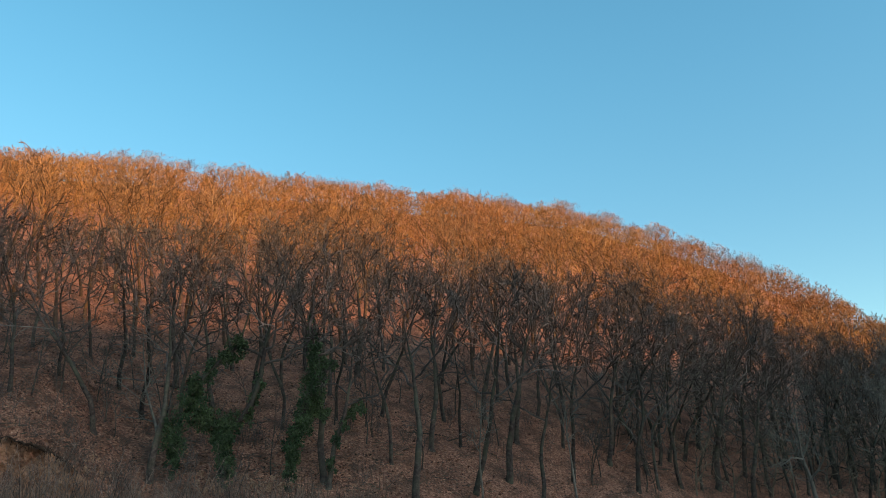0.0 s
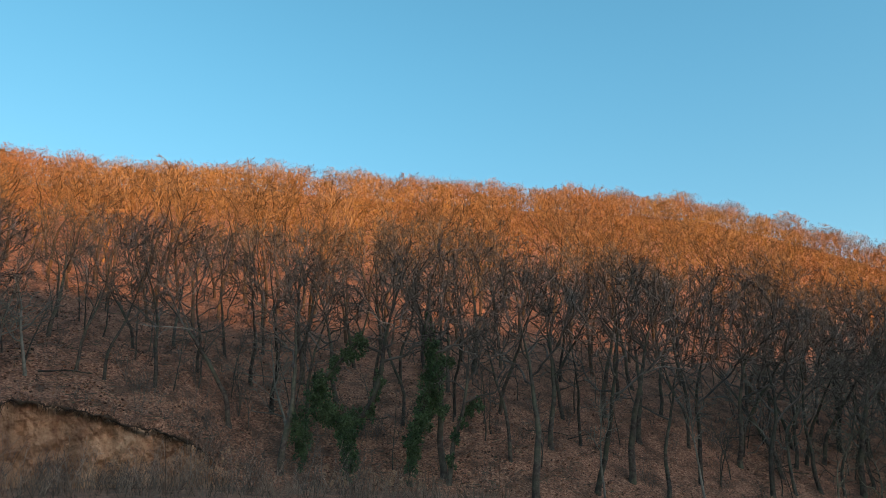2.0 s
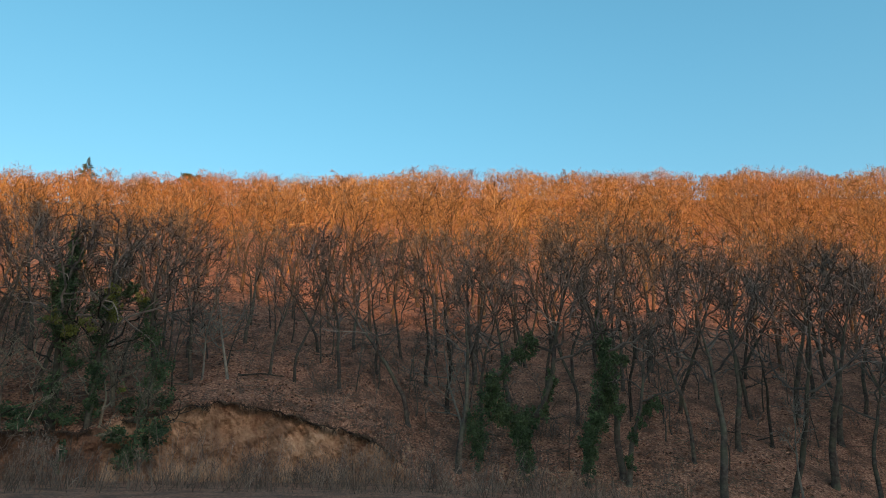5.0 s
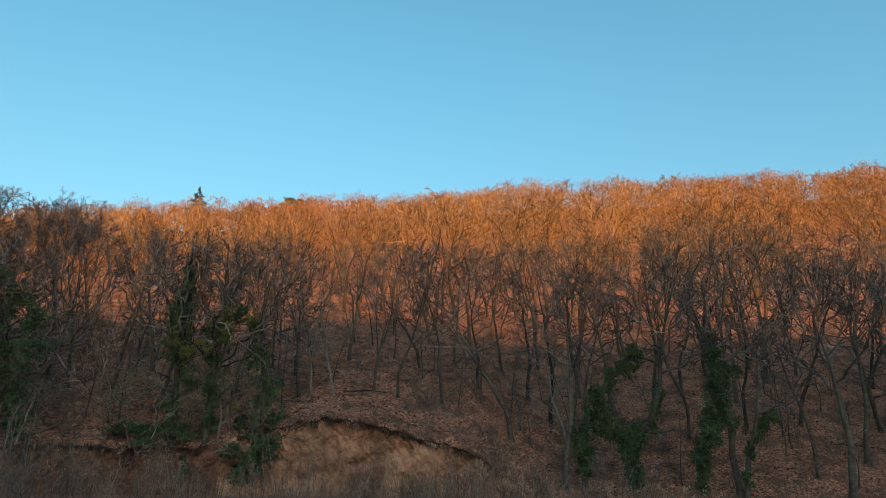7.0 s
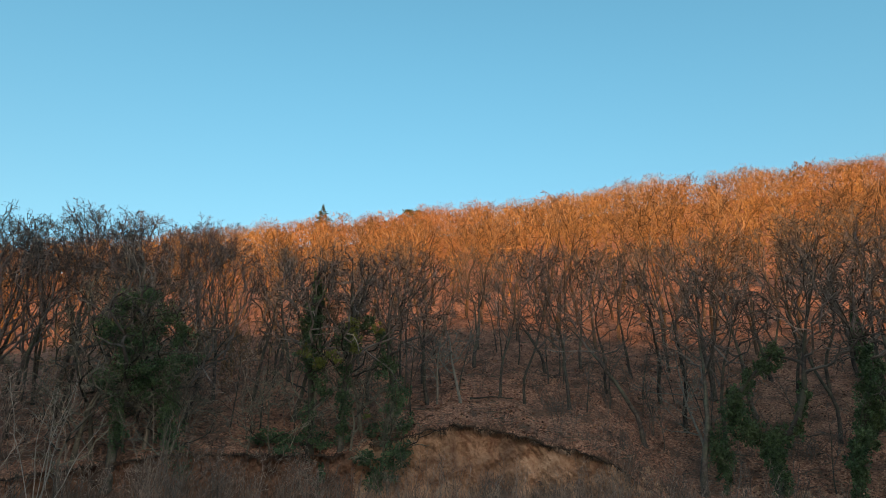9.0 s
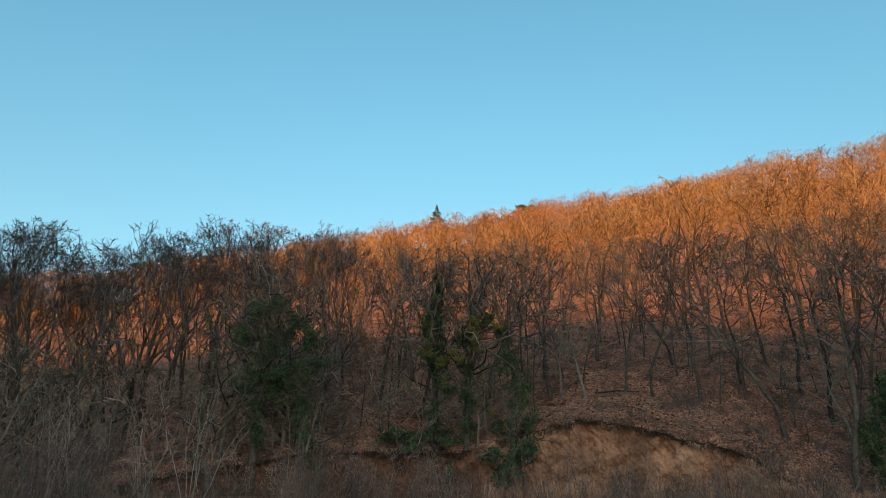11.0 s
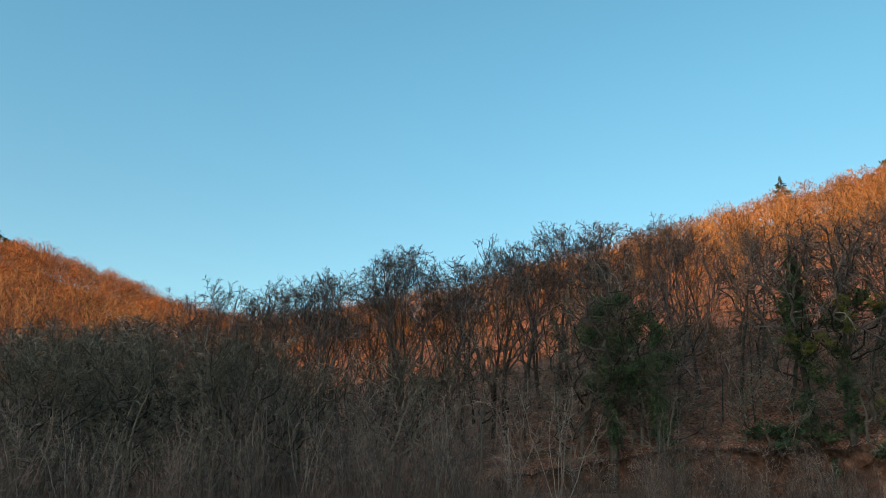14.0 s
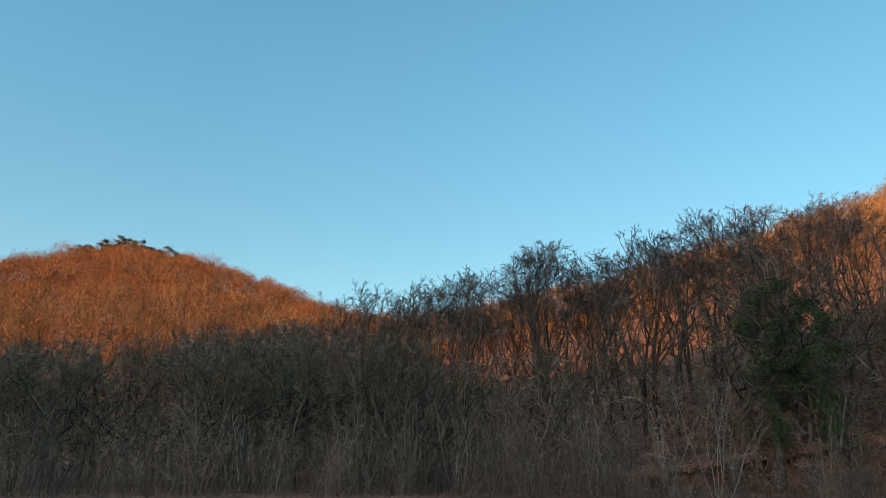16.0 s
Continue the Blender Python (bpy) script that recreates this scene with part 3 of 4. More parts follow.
NEAR_H = [13, 12, 13.5, 11.5, 12.5, 13, 12, 14]
NEAR_CLEAR = [0.3, 0.38, 0.25, 0.42, 0.33, 0.28, 0.36, 0.3]
NEAR_SPREAD = [0.46, 0.4, 0.5, 0.38, 0.44, 0.5, 0.4, 0.46]
NEAR_LEAN = [(0.05, 0), (-0.06, 0.03), (0.14, 0), (0, 0), (-0.12, 0), (0.03, 0), (0.12, 0), (-0.04, 0)]
NEAR = [oak(100 + k, NEAR_H[k], 0.12 + 0.02 * (k % 4), NEAR_CLEAR[k], NEAR_SPREAD[k] * 0.74, 7 + k % 3, 6, 4, 3, 0, 0.0165, NEAR_LEAN[k], kink=0.31, sprig=1.1, reach=0.5, bare=0.4) for k in range(8)]
# finer, more upright trees of the slope's tail
NEAR += [oak(350 + k, 12, 0.14, 0.22 + 0.06 * (k % 2), 0.3 + 0.03 * (k % 2), 10, 6, 5, 4, 1, 0.0102, [(0.05, 0), (-0.1, 0), (0.12, 0), (-0.03, 0)][k], kink=0.26, rise=(28, 85), rough=0.1, sprig=0.7, reach=0.34, bare=0.5) for k in range(4)]
# crooked lichen-grey trees of the slope's shaded end
NEAR += [oak(360 + k, 11, 0.14, 0.26, 0.36, 9, 6, 5, 4, 0, 0.0125, [(0.1, 0), (-0.1, 0)][k], kink=0.4, sprig=1.0, reach=0.45, bare=0.32) for k in range(2)]
NEAR_TOP = [max(float(c[0][:, 2].max()) for c in li_) for tr_, li_ in NEAR]
near_first = {}
taken = []


# elevation to which the front rows rise
FRONT_TOPS = [(-36, 6.5), (-31, 7.8), (-25.7, 9.4), (-17.5, 12.3), (-5.4, 16.1), (8.4, 18.6), (22, 17.4), (34, 17), (41, 17.2), (50, 16.2), (56, 17.0), (59, 17.9), (61.9, 17.3), (63.4, 18.1), (65.4, 16.8), (67.2, 17.7), (70, 17.0), (72.6, 16.2), (74.3, 15.1), (75.7, 15.8), (77.4, 15.3), (78.7, 16.4), (80.4, 15.9), (82.2, 14.9), (85, 14), (86.7, 13.2), (89.4, 13.2), (91.1, 12.2), (92.8, 12.7), (94.9, 11.5), (97, 10.5)]


def plant(k, az, d, tall, turn, label="leafless oak with grey crooked limbs on the slope"):
    x, y, z = at(az, d)
    taken.append((x, y))
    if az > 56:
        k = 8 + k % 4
    tall = min(tall, EYE + d * math.tan(radians(float(ip(az, FRONT_TOPS)))) - z)
    m = pose(x, y, z - 0.05, 0, 0, turn) @ Matrix.Scale(tall / NEAR_TOP[k], 4)
    if k not in near_first:
        near_first[k] = tree_thing("oak_tree", *NEAR[k][:2], TWIG if k < 8 else SHADETWIG if k < 12 else GREY, BARK, label, group="oaks at the slope's foot")
        ob = near_first[k]
    else:
        ob = copy_thing(near_first[k], m)
    ob.matrix_basis = m
    return tagged(ob, label)


# azimuth, distance, height
ROW_ABOVE_BANK = [(33.7, 41, 10.5), (30.3, 41, 10.5), (24.8, 41, 12), (41.2, 40.5, 10), (35.6, 41.5, 9.8)]
ROW_MIDDLE = [(21.9, 44, 12.5), (8.9, 39.4, 15), (2.0, 39.4, 13), (-0.1, 50, 12), (-2.3, 42.5, 13.5), (-4.8, 45, 13.5), (12.1, 44.5, 12.3), (-9.6, 49, 13.6), (-12.4, 55, 13.5), (19.4, 41, 11), (27.5, 44, 12.5), (32, 46, 12), (17.2, 46, 13), (14.4, 47.5, 13), (23.6, 47, 12.5), (29.4, 48, 12.5), (37.6, 46.5, 12), (43.4, 46, 12)]
ROW_RIGHT = [(-14.2, 51.5, 15), (-19.6, 58, 14.6), (-25.7, 67, 13.6), (-21.5, 62.5, 13.7), (-17.5, 60, 13.9), (-12.3, 53.5, 13.8), (-29.4, 75, 12.8), (-7.2, 44.5, 12.5)]
ROW_LEFT = [(55.9, 52, 12), (53.0, 46, 10), (77.7, 44, 14), (85.5, 48, 12.3), (91.1, 50, 10.8), (71.5, 43, 13.2), (67.3, 42, 13), (62.9, 46, 12.7), (81.5, 45, 13), (88.3, 47, 11.8), (74.6, 45, 13.4), (58.3, 49, 12.6), (57.2, 44.5, 12), (54.4, 43.5, 11), (60.6, 44, 12.5), (51.8, 47, 11.5)]
for n, (az, d, tall) in enumerate(ROW_ABOVE_BANK + ROW_MIDDLE + ROW_RIGHT + ROW_LEFT):
    plant((n * 5 + n // 8) % 8, az, d, tall, n * 77.0)


def ivy_tree(az, d, tall, girth, spine, seed, ivy, label, olive=(), density=2300, limbs=8, clear=0.45, size=0.068, spread=0.3, hanging=(), front=0.0):
    """An oak whose stem, given by stations in the plane that faces the road, is wrapped in ivy."""
    x, y, z = at(az, d)
    taken.append((x, y))
    tr_, li_ = oak(seed, tall, girth, clear, spread * 0.95, max(6, limbs), 6, 5, 3, 0, 0.0145, spine=spine, kink=0.34, sprig=1.1, reach=0.45)
    ob = tree_thing("ivy_clad_oak", tr_, li_, TWIG, BARK, label, group="oaks with ivy")
    stem = ob.children[0]
    part("ivy", clumps(seed, ivy, density, size, front), IVY, stem, "glossy dark green ivy leaves")["kind"] = "stuff"
    if hanging:
        part("ivy_curtain", clumps(seed + 7, hanging, density, size, 1.7), IVY, stem, "ivy hanging down over the bank")["kind"] = "stuff"
    if olive:
        for i, blob in enumerate(olive):
            part("mistletoe", clumps(seed + 1 + i, [blob], density * 0.9, size * 0.75, 0.75), OLIVE, stem, "yellowish green mistletoe tuft")["kind"] = "stuff"
    ob.matrix_basis = pose(x, y, z - 0.1, 0, 0, az)
    return ob


def along(path, w0, w1, n):
    """Blobs strung along a path of (x, z) stations."""
    p = np.array(path, float)
    f = np.linspace(0, len(p) - 1, n)
    return [(float(np.interp(a, range(len(p)), p[:, 0])), float(np.interp(a, range(len(p)), p[:, 1])), w0 + (w1 - w0) * i / (n - 1), (w0 + (w1 - w0) * i / (n - 1)) * 1.5) for i, a in enumerate(f)]


LEFT_ARM = [(-0.2, 2.75), (-1.2, 3.4), (-2.0, 4.3), (-0.75, 6.0), (0.3, 6.9)]
fork = ivy_tree(16.1, 38.5, 13, 0.2, [(0, -0.3), (-0.2, 2.75), (0.9, 3.5), (1.45, 5.2), (1.6, 6.8), (1.9, 8.6), (2.6, 11)], 41,
                along([(0.1, 0.6), (-0.2, 2.75)], 0.42, 0.5, 5) + along(LEFT_ARM, 0.5, 0.42, 8) + along([(-0.2, 2.75), (0.9, 3.5), (1.45, 5.2)], 0.4, 0.3, 5) + [(-2.4, 2.6, 0.6, 1.1), (-2.3, 1.5, 0.4, 0.8), (-1.6, 4.6, 0.7, 0.8)],
                "forked leafless oak, stem and low limb wrapped in ivy")
part("limb", tubes(bent(LEFT_ARM + [(0.8, 9)]), np.linspace(0.15, 0.04, 12)[None], 6), BARK, fork, smooth=True)
ivy_tree(11.4, 38.6, 11, 0.19, [(0, -0.3), (0, 2.6), (0.75, 4.3), (1.2, 6.3), (0.9, 8.5), (0.7, 10.5)], 43,
         along([(0, 0.7), (0, 2.3), (0.7, 3.8), (1.1, 5.4)], 0.36, 0.62, 8) + along([(1.1, 5.6), (0.9, 7.2), (0.7, 8.6)], 0.6, 0.2, 5) + [(1.8, 6.2, 0.4, 0.4), (1.6, 3.7, 0.45, 0.35)],
         "slender leafless oak with a column of ivy", limbs=6, clear=0.6)
ivy_tree(8.6, 39.0, 9, 0.14, [(0, -0.3), (0.25, 2.2), (0.7, 3.5), (1.0, 5.5), (1.1, 8)], 47, along([(0.15, 1.2), (0.4, 2.8), (1.0, 3.8), (1.5, 4.0)], 0.28, 0.3, 5), "thin leafless oak with ivy round its lower stem", limbs=3)
ivy_tree(63.6, 37.2, 12.4, 0.24, [(0, -0.3), (0.1, 3), (0.2, 5), (0.6, 7.5), (0.3, 11)], 53,
         [(-0.15, 8.8, 0.8, 0.7), (0.7, 9.3, 0.5, 0.6), (1.6, 8.3, 0.7, 0.7), (-0.7, 7.6, 0.9, 0.8), (0.6, 7.2, 1.0, 0.8), (2.4, 7.5, 0.6, 0.6), (0.3, 5.9, 1.1, 0.9), (1.9, 6.0, 1.0, 0.8), (3.0, 6.3, 0.6, 0.5), (-0.4, 5.2, 0.8, 0.7), (1.2, 5.0, 0.8, 0.6), (0.1, 4.1, 0.5, 0.8), (0.2, 2.9, 0.4, 0.8), (2.2, 4.2, 0.75, 1.0), (2.45, 2.9, 0.7, 1.0), (2.7, 1.5, 0.7, 1.0), (2.4, 0.4, 0.55, 0.7)],
         "broad oak smothered in dark ivy above the bank", limbs=9, clear=0.3, spread=0.36, density=1700, front=0.2, size=0.062)
ivy_tree(50.8, 37.6, 10.6, 0.17, [(0.6, -0.3), (0.5, 2.5), (0.3, 5), (0.45, 8), (0.5, 9.8)], 59,
         along([(0.45, 8.3), (0.4, 6.7), (0.25, 5.4)], 0.5, 0.75, 5) + [(0.2, 4.7, 0.7, 0.6), (0.6, 4.2, 0.7, 0.7), (1.0, 3.1, 0.5, 0.7), (0.3, 1.7, 0.6, 0.7), (-0.8, 0.7, 1.2, 0.45), (0.6, 0.5, 1.0, 0.45), (-1.9, 0.5, 0.7, 0.35)],
         "leafless oak with an ivy column and mistletoe tufts", [(0.6, 4.3, 0.55, 0.5), (1.35, 4.5, 0.5, 0.45), (0, 4.8, 0.4, 0.35)], limbs=9, clear=0.42, spread=0.36, density=1250, hanging=[(1.1, -1.0, 0.25, 0.9), (-0.6, 0.0, 0.6, 0.25)])
ivy_tree(48.4, 37.3, 10.5, 0.16, [(0.5, -0.3), (0.5, 3), (0.8, 5.5), (0.6, 9.6)], 67,
         [(0.5, 2.9, 0.5, 1.0), (0.6, 1.2, 0.45, 0.9), (0.6, 5.7, 0.8, 0.8), (1.5, 6.6, 0.5, 0.5), (0.5, 4.2, 0.45, 0.6)],
         "leafless oak with ivy and yellow-green mistletoe tufts", [(0.7, 6.3, 0.55, 0.5), (2.0, 6.1, 0.4, 0.35), (0.9, 5.2, 0.55, 0.5)], limbs=9, clear=0.4, spread=0.4, density=1100)
ivy_tree(45.3, 37.4, 10.0, 0.15, [(0.5, -0.3), (1.0, 2.2), (0.6, 4.5), (0.6, 9)], 61, [(0.6, 3.7, 0.6, 0.9), (0.4, 5.1, 0.5, 0.7), (1.2, 2.3, 0.65, 0.8), (1.5, 0.8, 0.65, 0.7), (0.9, 1.5, 0.6, 0.6), (0.2, 0.5, 0.7, 0.5)],
         "slim leafless oak with ivy beside the bare bank", [(-0.35, 1.2, 0.3, 0.3)], limbs=9, clear=0.4, spread=0.34, density=1250, hanging=[(0.9, -0.9, 0.8, 0.8), (0.3, -1.7, 0.8, 0.6), (1.4, -0.5, 0.6, 0.6), (-0.2, -0.8, 0.6, 0.6)])

# paler, lichen-grey trees that stand out from the rest


def grey_tree(az, d, tall, girth, seed, label, limbs=8, clear=0.3, spread=0.4, angles=(35, 80), lean=(0, 0)):
    x, y, z = at(az, d)
    taken.append((x, y))
    tr_, li_ = grow(seed, tall, girth, limbs, 5, 5, 3, clear, spread, 0.012, lean, angles=angles)
    ob = tree_thing("grey_tree", tr_, li_, GREY, GREY, label, group="lichen-grey trees")
    ob.matrix_basis = pose(x, y, z - 0.05, 0, 0, az)


grey_tree(-25.9, 60, 9.5, 0.17, 411, "crooked lichen-grey oak with wide bent limbs", 9, 0.28, 0.46, lean=(-0.08, 0))
grey_tree(38.6, 40.2, 7.0, 0.09, 412, "small grey tree with drooping fine branches", 9, 0.3, 0.36, (55, 105))
grey_tree(-9.8, 47, 8.5, 0.08, 413, "thin pale-barked tree on the slope", 6, 0.45, 0.3, (25, 60), (-0.12, 0))
grey_tree(-2.9, 42, 7.5, 0.07, 414, "thin pale-barked tree on the slope", 6, 0.4, 0.3, (25, 60), (0.1, 0))
grey_tree(20.6, 41.5, 7.5, 0.09, 415, "small grey tree with twisted low limbs", 8, 0.15, 0.46, (40, 85), (-0.2, 0))
grey_tree(40.5, 40.4, 6.0, 0.07, 416, "small grey tree with drooping fine branches", 8, 0.3, 0.34, (50, 100), (0.1, 0))

# the first rows between them
rng = np.random.default_rng(5)


def free(x, y, gap):
    return all((x - a) ** 2 + (y - b) ** 2 > gap * gap for a, b in taken)


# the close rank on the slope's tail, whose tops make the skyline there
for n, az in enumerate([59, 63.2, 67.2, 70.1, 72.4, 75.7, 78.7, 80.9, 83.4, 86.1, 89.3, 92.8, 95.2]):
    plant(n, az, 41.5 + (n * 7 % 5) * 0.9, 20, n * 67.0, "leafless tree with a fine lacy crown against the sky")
for n, az in enumerate([61.2, 65.3, 68.8, 71.3, 73.9, 77.2, 79.8, 82.2, 84.7, 87.8, 91.0, 94.1, 64.0, 69.6, 76.4, 81.4, 85.9]):
    plant(n + 2, az, 46.5 + (n * 3 % 5) * 0.8, 9.2 + (n * 5 % 4) * 0.4, n * 97.0 + 30, "leafless tree with crowded rising limbs on the slope's tail")
count = 0
for tries in range(6000):
    az, extra = rng.uniform(-36, 97), rng.uniform(0.8, 17)
    d = float(ip(az, FOOT)) + extra
    x, y, z = at(az, d)
    if 24 < az < 45 and extra < 5 or 27 < az < 58 and extra > 14 or az > 58:
        continue
    if count < 70 and free(x, y, 2.7) or count < 78 and az < -14 and extra < 9 and free(x, y, 2.0):
        plant(int(rng.integers(8)), az, d, rng.uniform(10.5, 13), rng.uniform(0, 360))
        count += 1

for tries in range(900):
    az, extra = rng.uniform(-35, -15), rng.uniform(0.5, 9)
    d = float(ip(az, FOOT)) + extra
    x, y, z = at(az, d)
    if count < 94 and free(x, y, 1.5):
        plant(12 + count % 2, az, d, rng.uniform(9, 12), rng.uniform(0, 360), "lichen-grey leafless oak with crooked spreading limbs")
        count += 1

# trees further up, each one still a thing of its own
MID_H = [11.5, 10.5, 12.5, 11, 12, 10]
MID = [oak(300 + k, MID_H[k], 0.13 + 0.02 * (k % 3), 0.55, 0.22, 6, 4, 4, 3, 0, 0.0175, [(0.05, 0), (-0.08, 0), (0.1, 0), (-0.03, 0), (0, 0.06), (0, -0.05)][k], kink=0.25, rise=(15, 84), far=True, sprig=0.9, reach=0.5) for k in range(6)]
mid_first = {}
count = 0
for tries in range(9000):
    az, extra = rng.uniform(-36, 121), rng.uniform(14, 34)
    d = float(ip(az, FOOT)) + extra
    x, y, z = at(az, d)
    if count < 290 and free(x, y, 2.9):
        taken.append((x, y))
        k = int(rng.integers(6))
        room = EYE + d * math.tan(radians(float(ip(az, SKYLINE)) - rng.uniform(-0.1, 0.9))) - z
        m = pose(x, y, z - 0.1, 0, 0, rng.uniform(0, 360)) @ Matrix.Scale(min(rng.uniform(0.85, 1.1), max(0.35, room / MID_H[k])), 4)
        if k not in mid_first:
            ob = mid_first[k] = tagged(new("forest_tree"), "slim leafless tree with an upright crown on the slope", "tree", "trees up the slope")
            part("trunk", MID[k][0], STEM, ob, smooth=True)
            part("crown", joined(MID[k][1]), SUNWOOD, ob)
        else:
            ob = copy_thing(mid_first[k], m)
        ob.matrix_basis = m
        count += 1


def wood(name, label, az0, az1, lo, hi, number, gap, seed, mat):
    """Uncounted far trees in one mesh."""
    r = np.random.default_rng(seed)
    sizes = [9.3, 8.5, 10.2, 8.1, 9.8, 8.9, 10.6]
    kinds = [[joined(dome_tree(500 + 10 * g + k, sizes[k], 0.11, 0.4, 24, count, fine, 0.2, (0.025, 0.058), True)) for k in range(7)] for g, (count, fine) in enumerate([(480, 0.042), (500, 0.056), (520, 0.072)])]
    cell, chunks, made = {}, [], 0
    for _ in range(number * 12):
        az = r.uniform(az0, az1)
        f0, r1 = float(ip(az, FOOT)), float(ip(az, RIDGE))
        a, b = f0 + lo, r1 + hi
        d = math.sqrt(r.uniform(a * a, b * b))
        x, y = -math.sin(radians(az)) * d, math.cos(radians(az)) * d
        key = (int(x // gap), int(y // gap))
        if any((x - p) ** 2 + (y - q) ** 2 < gap * gap for i in (-1, 0, 1) for j in (-1, 0, 1) for p, q in cell.get((key[0] + i, key[1] + j), ())):
            continue
        cell.setdefault(key, []).append((x, y))
        z = float(height(x, y)) - 2.0
        kk = int(r.integers(7))
        room = EYE + d * math.tan(radians(float(ip(az, SKYLINE)) + r.uniform(-0.25, 0.75))) - z
        v, q, t = kinds[0 if d < 95 else 1 if d < 125 else 2][kk]
        c, s, g = math.cos(r.uniform(0, 6.283)), 0, min(r.uniform(0.8, 1.12), max(0.3, room / sizes[kk]))
        s = math.sqrt(max(0, 1 - c * c))
        w = np.stack([(v[:, 0] * c - v[:, 1] * s) * g + x, (v[:, 0] * s + v[:, 1] * c) * g + y, v[:, 2] * g * r.uniform(0.92, 1.03) + z], -1)
        chunks.append((w, q, t))
        made += 1
        if made >= number:
            break
    v, q, t = joined(chunks)
    ob = new(name, mesh_from(name, v, [q, t], mat))
    return tagged(ob, label, "wood", kind="stuff")


wood("far_wood", "leafless wood covering the hill, glowing in evening sun", -36, 95, 31, 4, 1250, 4.4, 21, FARWOOD_SUNLIT)
wood("far_wood", "leafless wood on the neighbouring hill in evening sun", 92, 128, 8, 4, 480, 4.2, 22, RUSTWOOD_SUNLIT)
wood("far_wood", "leafless wood on the neighbouring hill's crest", 94, 126, 88, 1, 170, 3.0, 24, RUSTWOOD_SUNLIT)


# ---- the outermost rank on the ridge, each crown apart against the sky ----
RIDGE_H = [8.5, 7.5, 9, 8]
RIDGE_KIND = [oak(380 + k, RIDGE_H[k], 0.14, 0.1, 0.42, 7, 4, 4, 4, 0, 0.021, [(0.1, 0), (-0.1, 0), (0.05, 0.1), (0, 0)][k], kink=0.2, far=True, rough=0.1, sprig=0.8, reach=0.45) for k in range(4)]
RIDGEWOOD = material("ridge_bark", [(0.3, (0.09, 0.052, 0.03)), (0.6, (0.2, 0.115, 0.06))], 1.2, 0.9, 0.0, 10.0, 0.3, None, islands=0.5)
ridge_first = {}
rng = np.random.default_rng(83)
for n in range(130):
    az = -33 + n * 0.8 + rng.uniform(-0.35, 0.35)
    if az > 69:
        continue
    d = float(ip(az, RIDGE)) + rng.uniform(-9, 2)
    x, y, z = at(az, d)
    k = int(rng.integers(4))
    top = EYE + d * math.tan(radians(float(ip(az, SKYLINE)) + rng.uniform(-0.3, 0.4))) - z + 0.6
    m = pose(x, y, z - 0.6, 0, 0, rng.uniform(0, 360)) @ Matrix.Scale(top / RIDGE_H[k], 4)
    if k not in ridge_first:
        ob = ridge_first[k] = tagged(new("ridge_tree"), "small leafless tree standing along the ridge against the sky", "tree", "trees along the ridge")
        part("trunk", RIDGE_KIND[k][0], RIDGEWOOD, ob, smooth=True)
        part("crown", joined(RIDGE_KIND[k][1]), RIDGEWOOD, ob)
    else:
        ob = copy_thing(ridge_first[k], m)
    ob.matrix_basis = m


# ---- thickets of thin stems at the foot of the slope ----
BRUSH = [thicket(700 + k, [7.5, 6.5, 8.5, 7][k], [6, 5, 7, 6][k], 0.032, 0.01, 14, 4, 0.2) for k in range(4)]
LOW = [thicket(720 + k, [2.8, 2.2, 3.2][k], [7, 8, 6][k], 0.014, 0.007, 11, 3, 0.3) for k in range(3)]
BRUSHWOOD = material("brushwood_bark", [(0.3, (0.094, 0.069, 0.053)), (0.6, (0.265, 0.2, 0.152))], 1.5, 0.9, 0.0, 10.0, 0.35, (0.5, (0.11, 0.066, 0.05), 0.5), islands=0.75)
brush_first = {}


def bush(kind, k, az, d, scale, turn, label, mat, name, group):
    x, y, z = at(az, d)
    m = pose(x, y, z - 0.03, 0, 0, turn) @ Matrix.Scale(scale, 4)
    key = (name, k)
    if key not in brush_first:
        ob = brush_first[key] = tagged(new(name), label, "shrub", group)
        if kind is SCRUB or kind is SHRUB:
            part("trunk", kind[k][0], mat, ob, smooth=True)
            part("crown", joined(kind[k][1]), mat, ob)
        else:
            for c in kind[k]:
                part("stem", c, mat, ob)
    else:
        ob = copy_thing(brush_first[key], m)
    ob.matrix_basis = m
    return ob


SCRUB_H = [7.5, 6.5, 8]
SHRUB = [oak(780 + k, SCRUB_H[k], 0.06, 0.08, 0.36, 8, 4, 4, 3, 0, 0.0165, [(0.1, 0), (-0.12, 0), (0, 0.1)][k], kink=0.42, rise=(-20, 82), sprig=1.2, reach=0.6) for k in range(3)]
SCRUB = [oak(760 + k, SCRUB_H[k], 0.1, 0.12, 0.4, 9, 5, 4, 4, 0, 0.0118, [(0.1, 0), (-0.12, 0), (0, 0.1)][k], kink=0.34, rise=(-30, 82), sprig=0.9, reach=0.4) for k in range(3)]
rng = np.random.default_rng(9)
for n in range(78):
    az = rng.uniform(66, 122) if n < 26 else rng.uniform(88, 122) if n < 74 else rng.uniform(95, 121)
    d = rng.uniform(33, 44)
    tops = float(ip(az, [(66, 7.5), (90, 8.5), (96, 10.2), (101, 9.4), (108, 8.5), (117, 7.2), (124, 6.5)]))
    tall = min(9.5, 1.6 + d * math.tan(radians(tops * rng.uniform(0.8, 1.06))))
    k = int(rng.integers(3))
    bush(SCRUB, k, az, d, tall / SCRUB_H[k], rng.uniform(0, 360), "rounded grey-green scrub tree without leaves", MOSS, "scrub_tree", "scrub at the slope's foot")
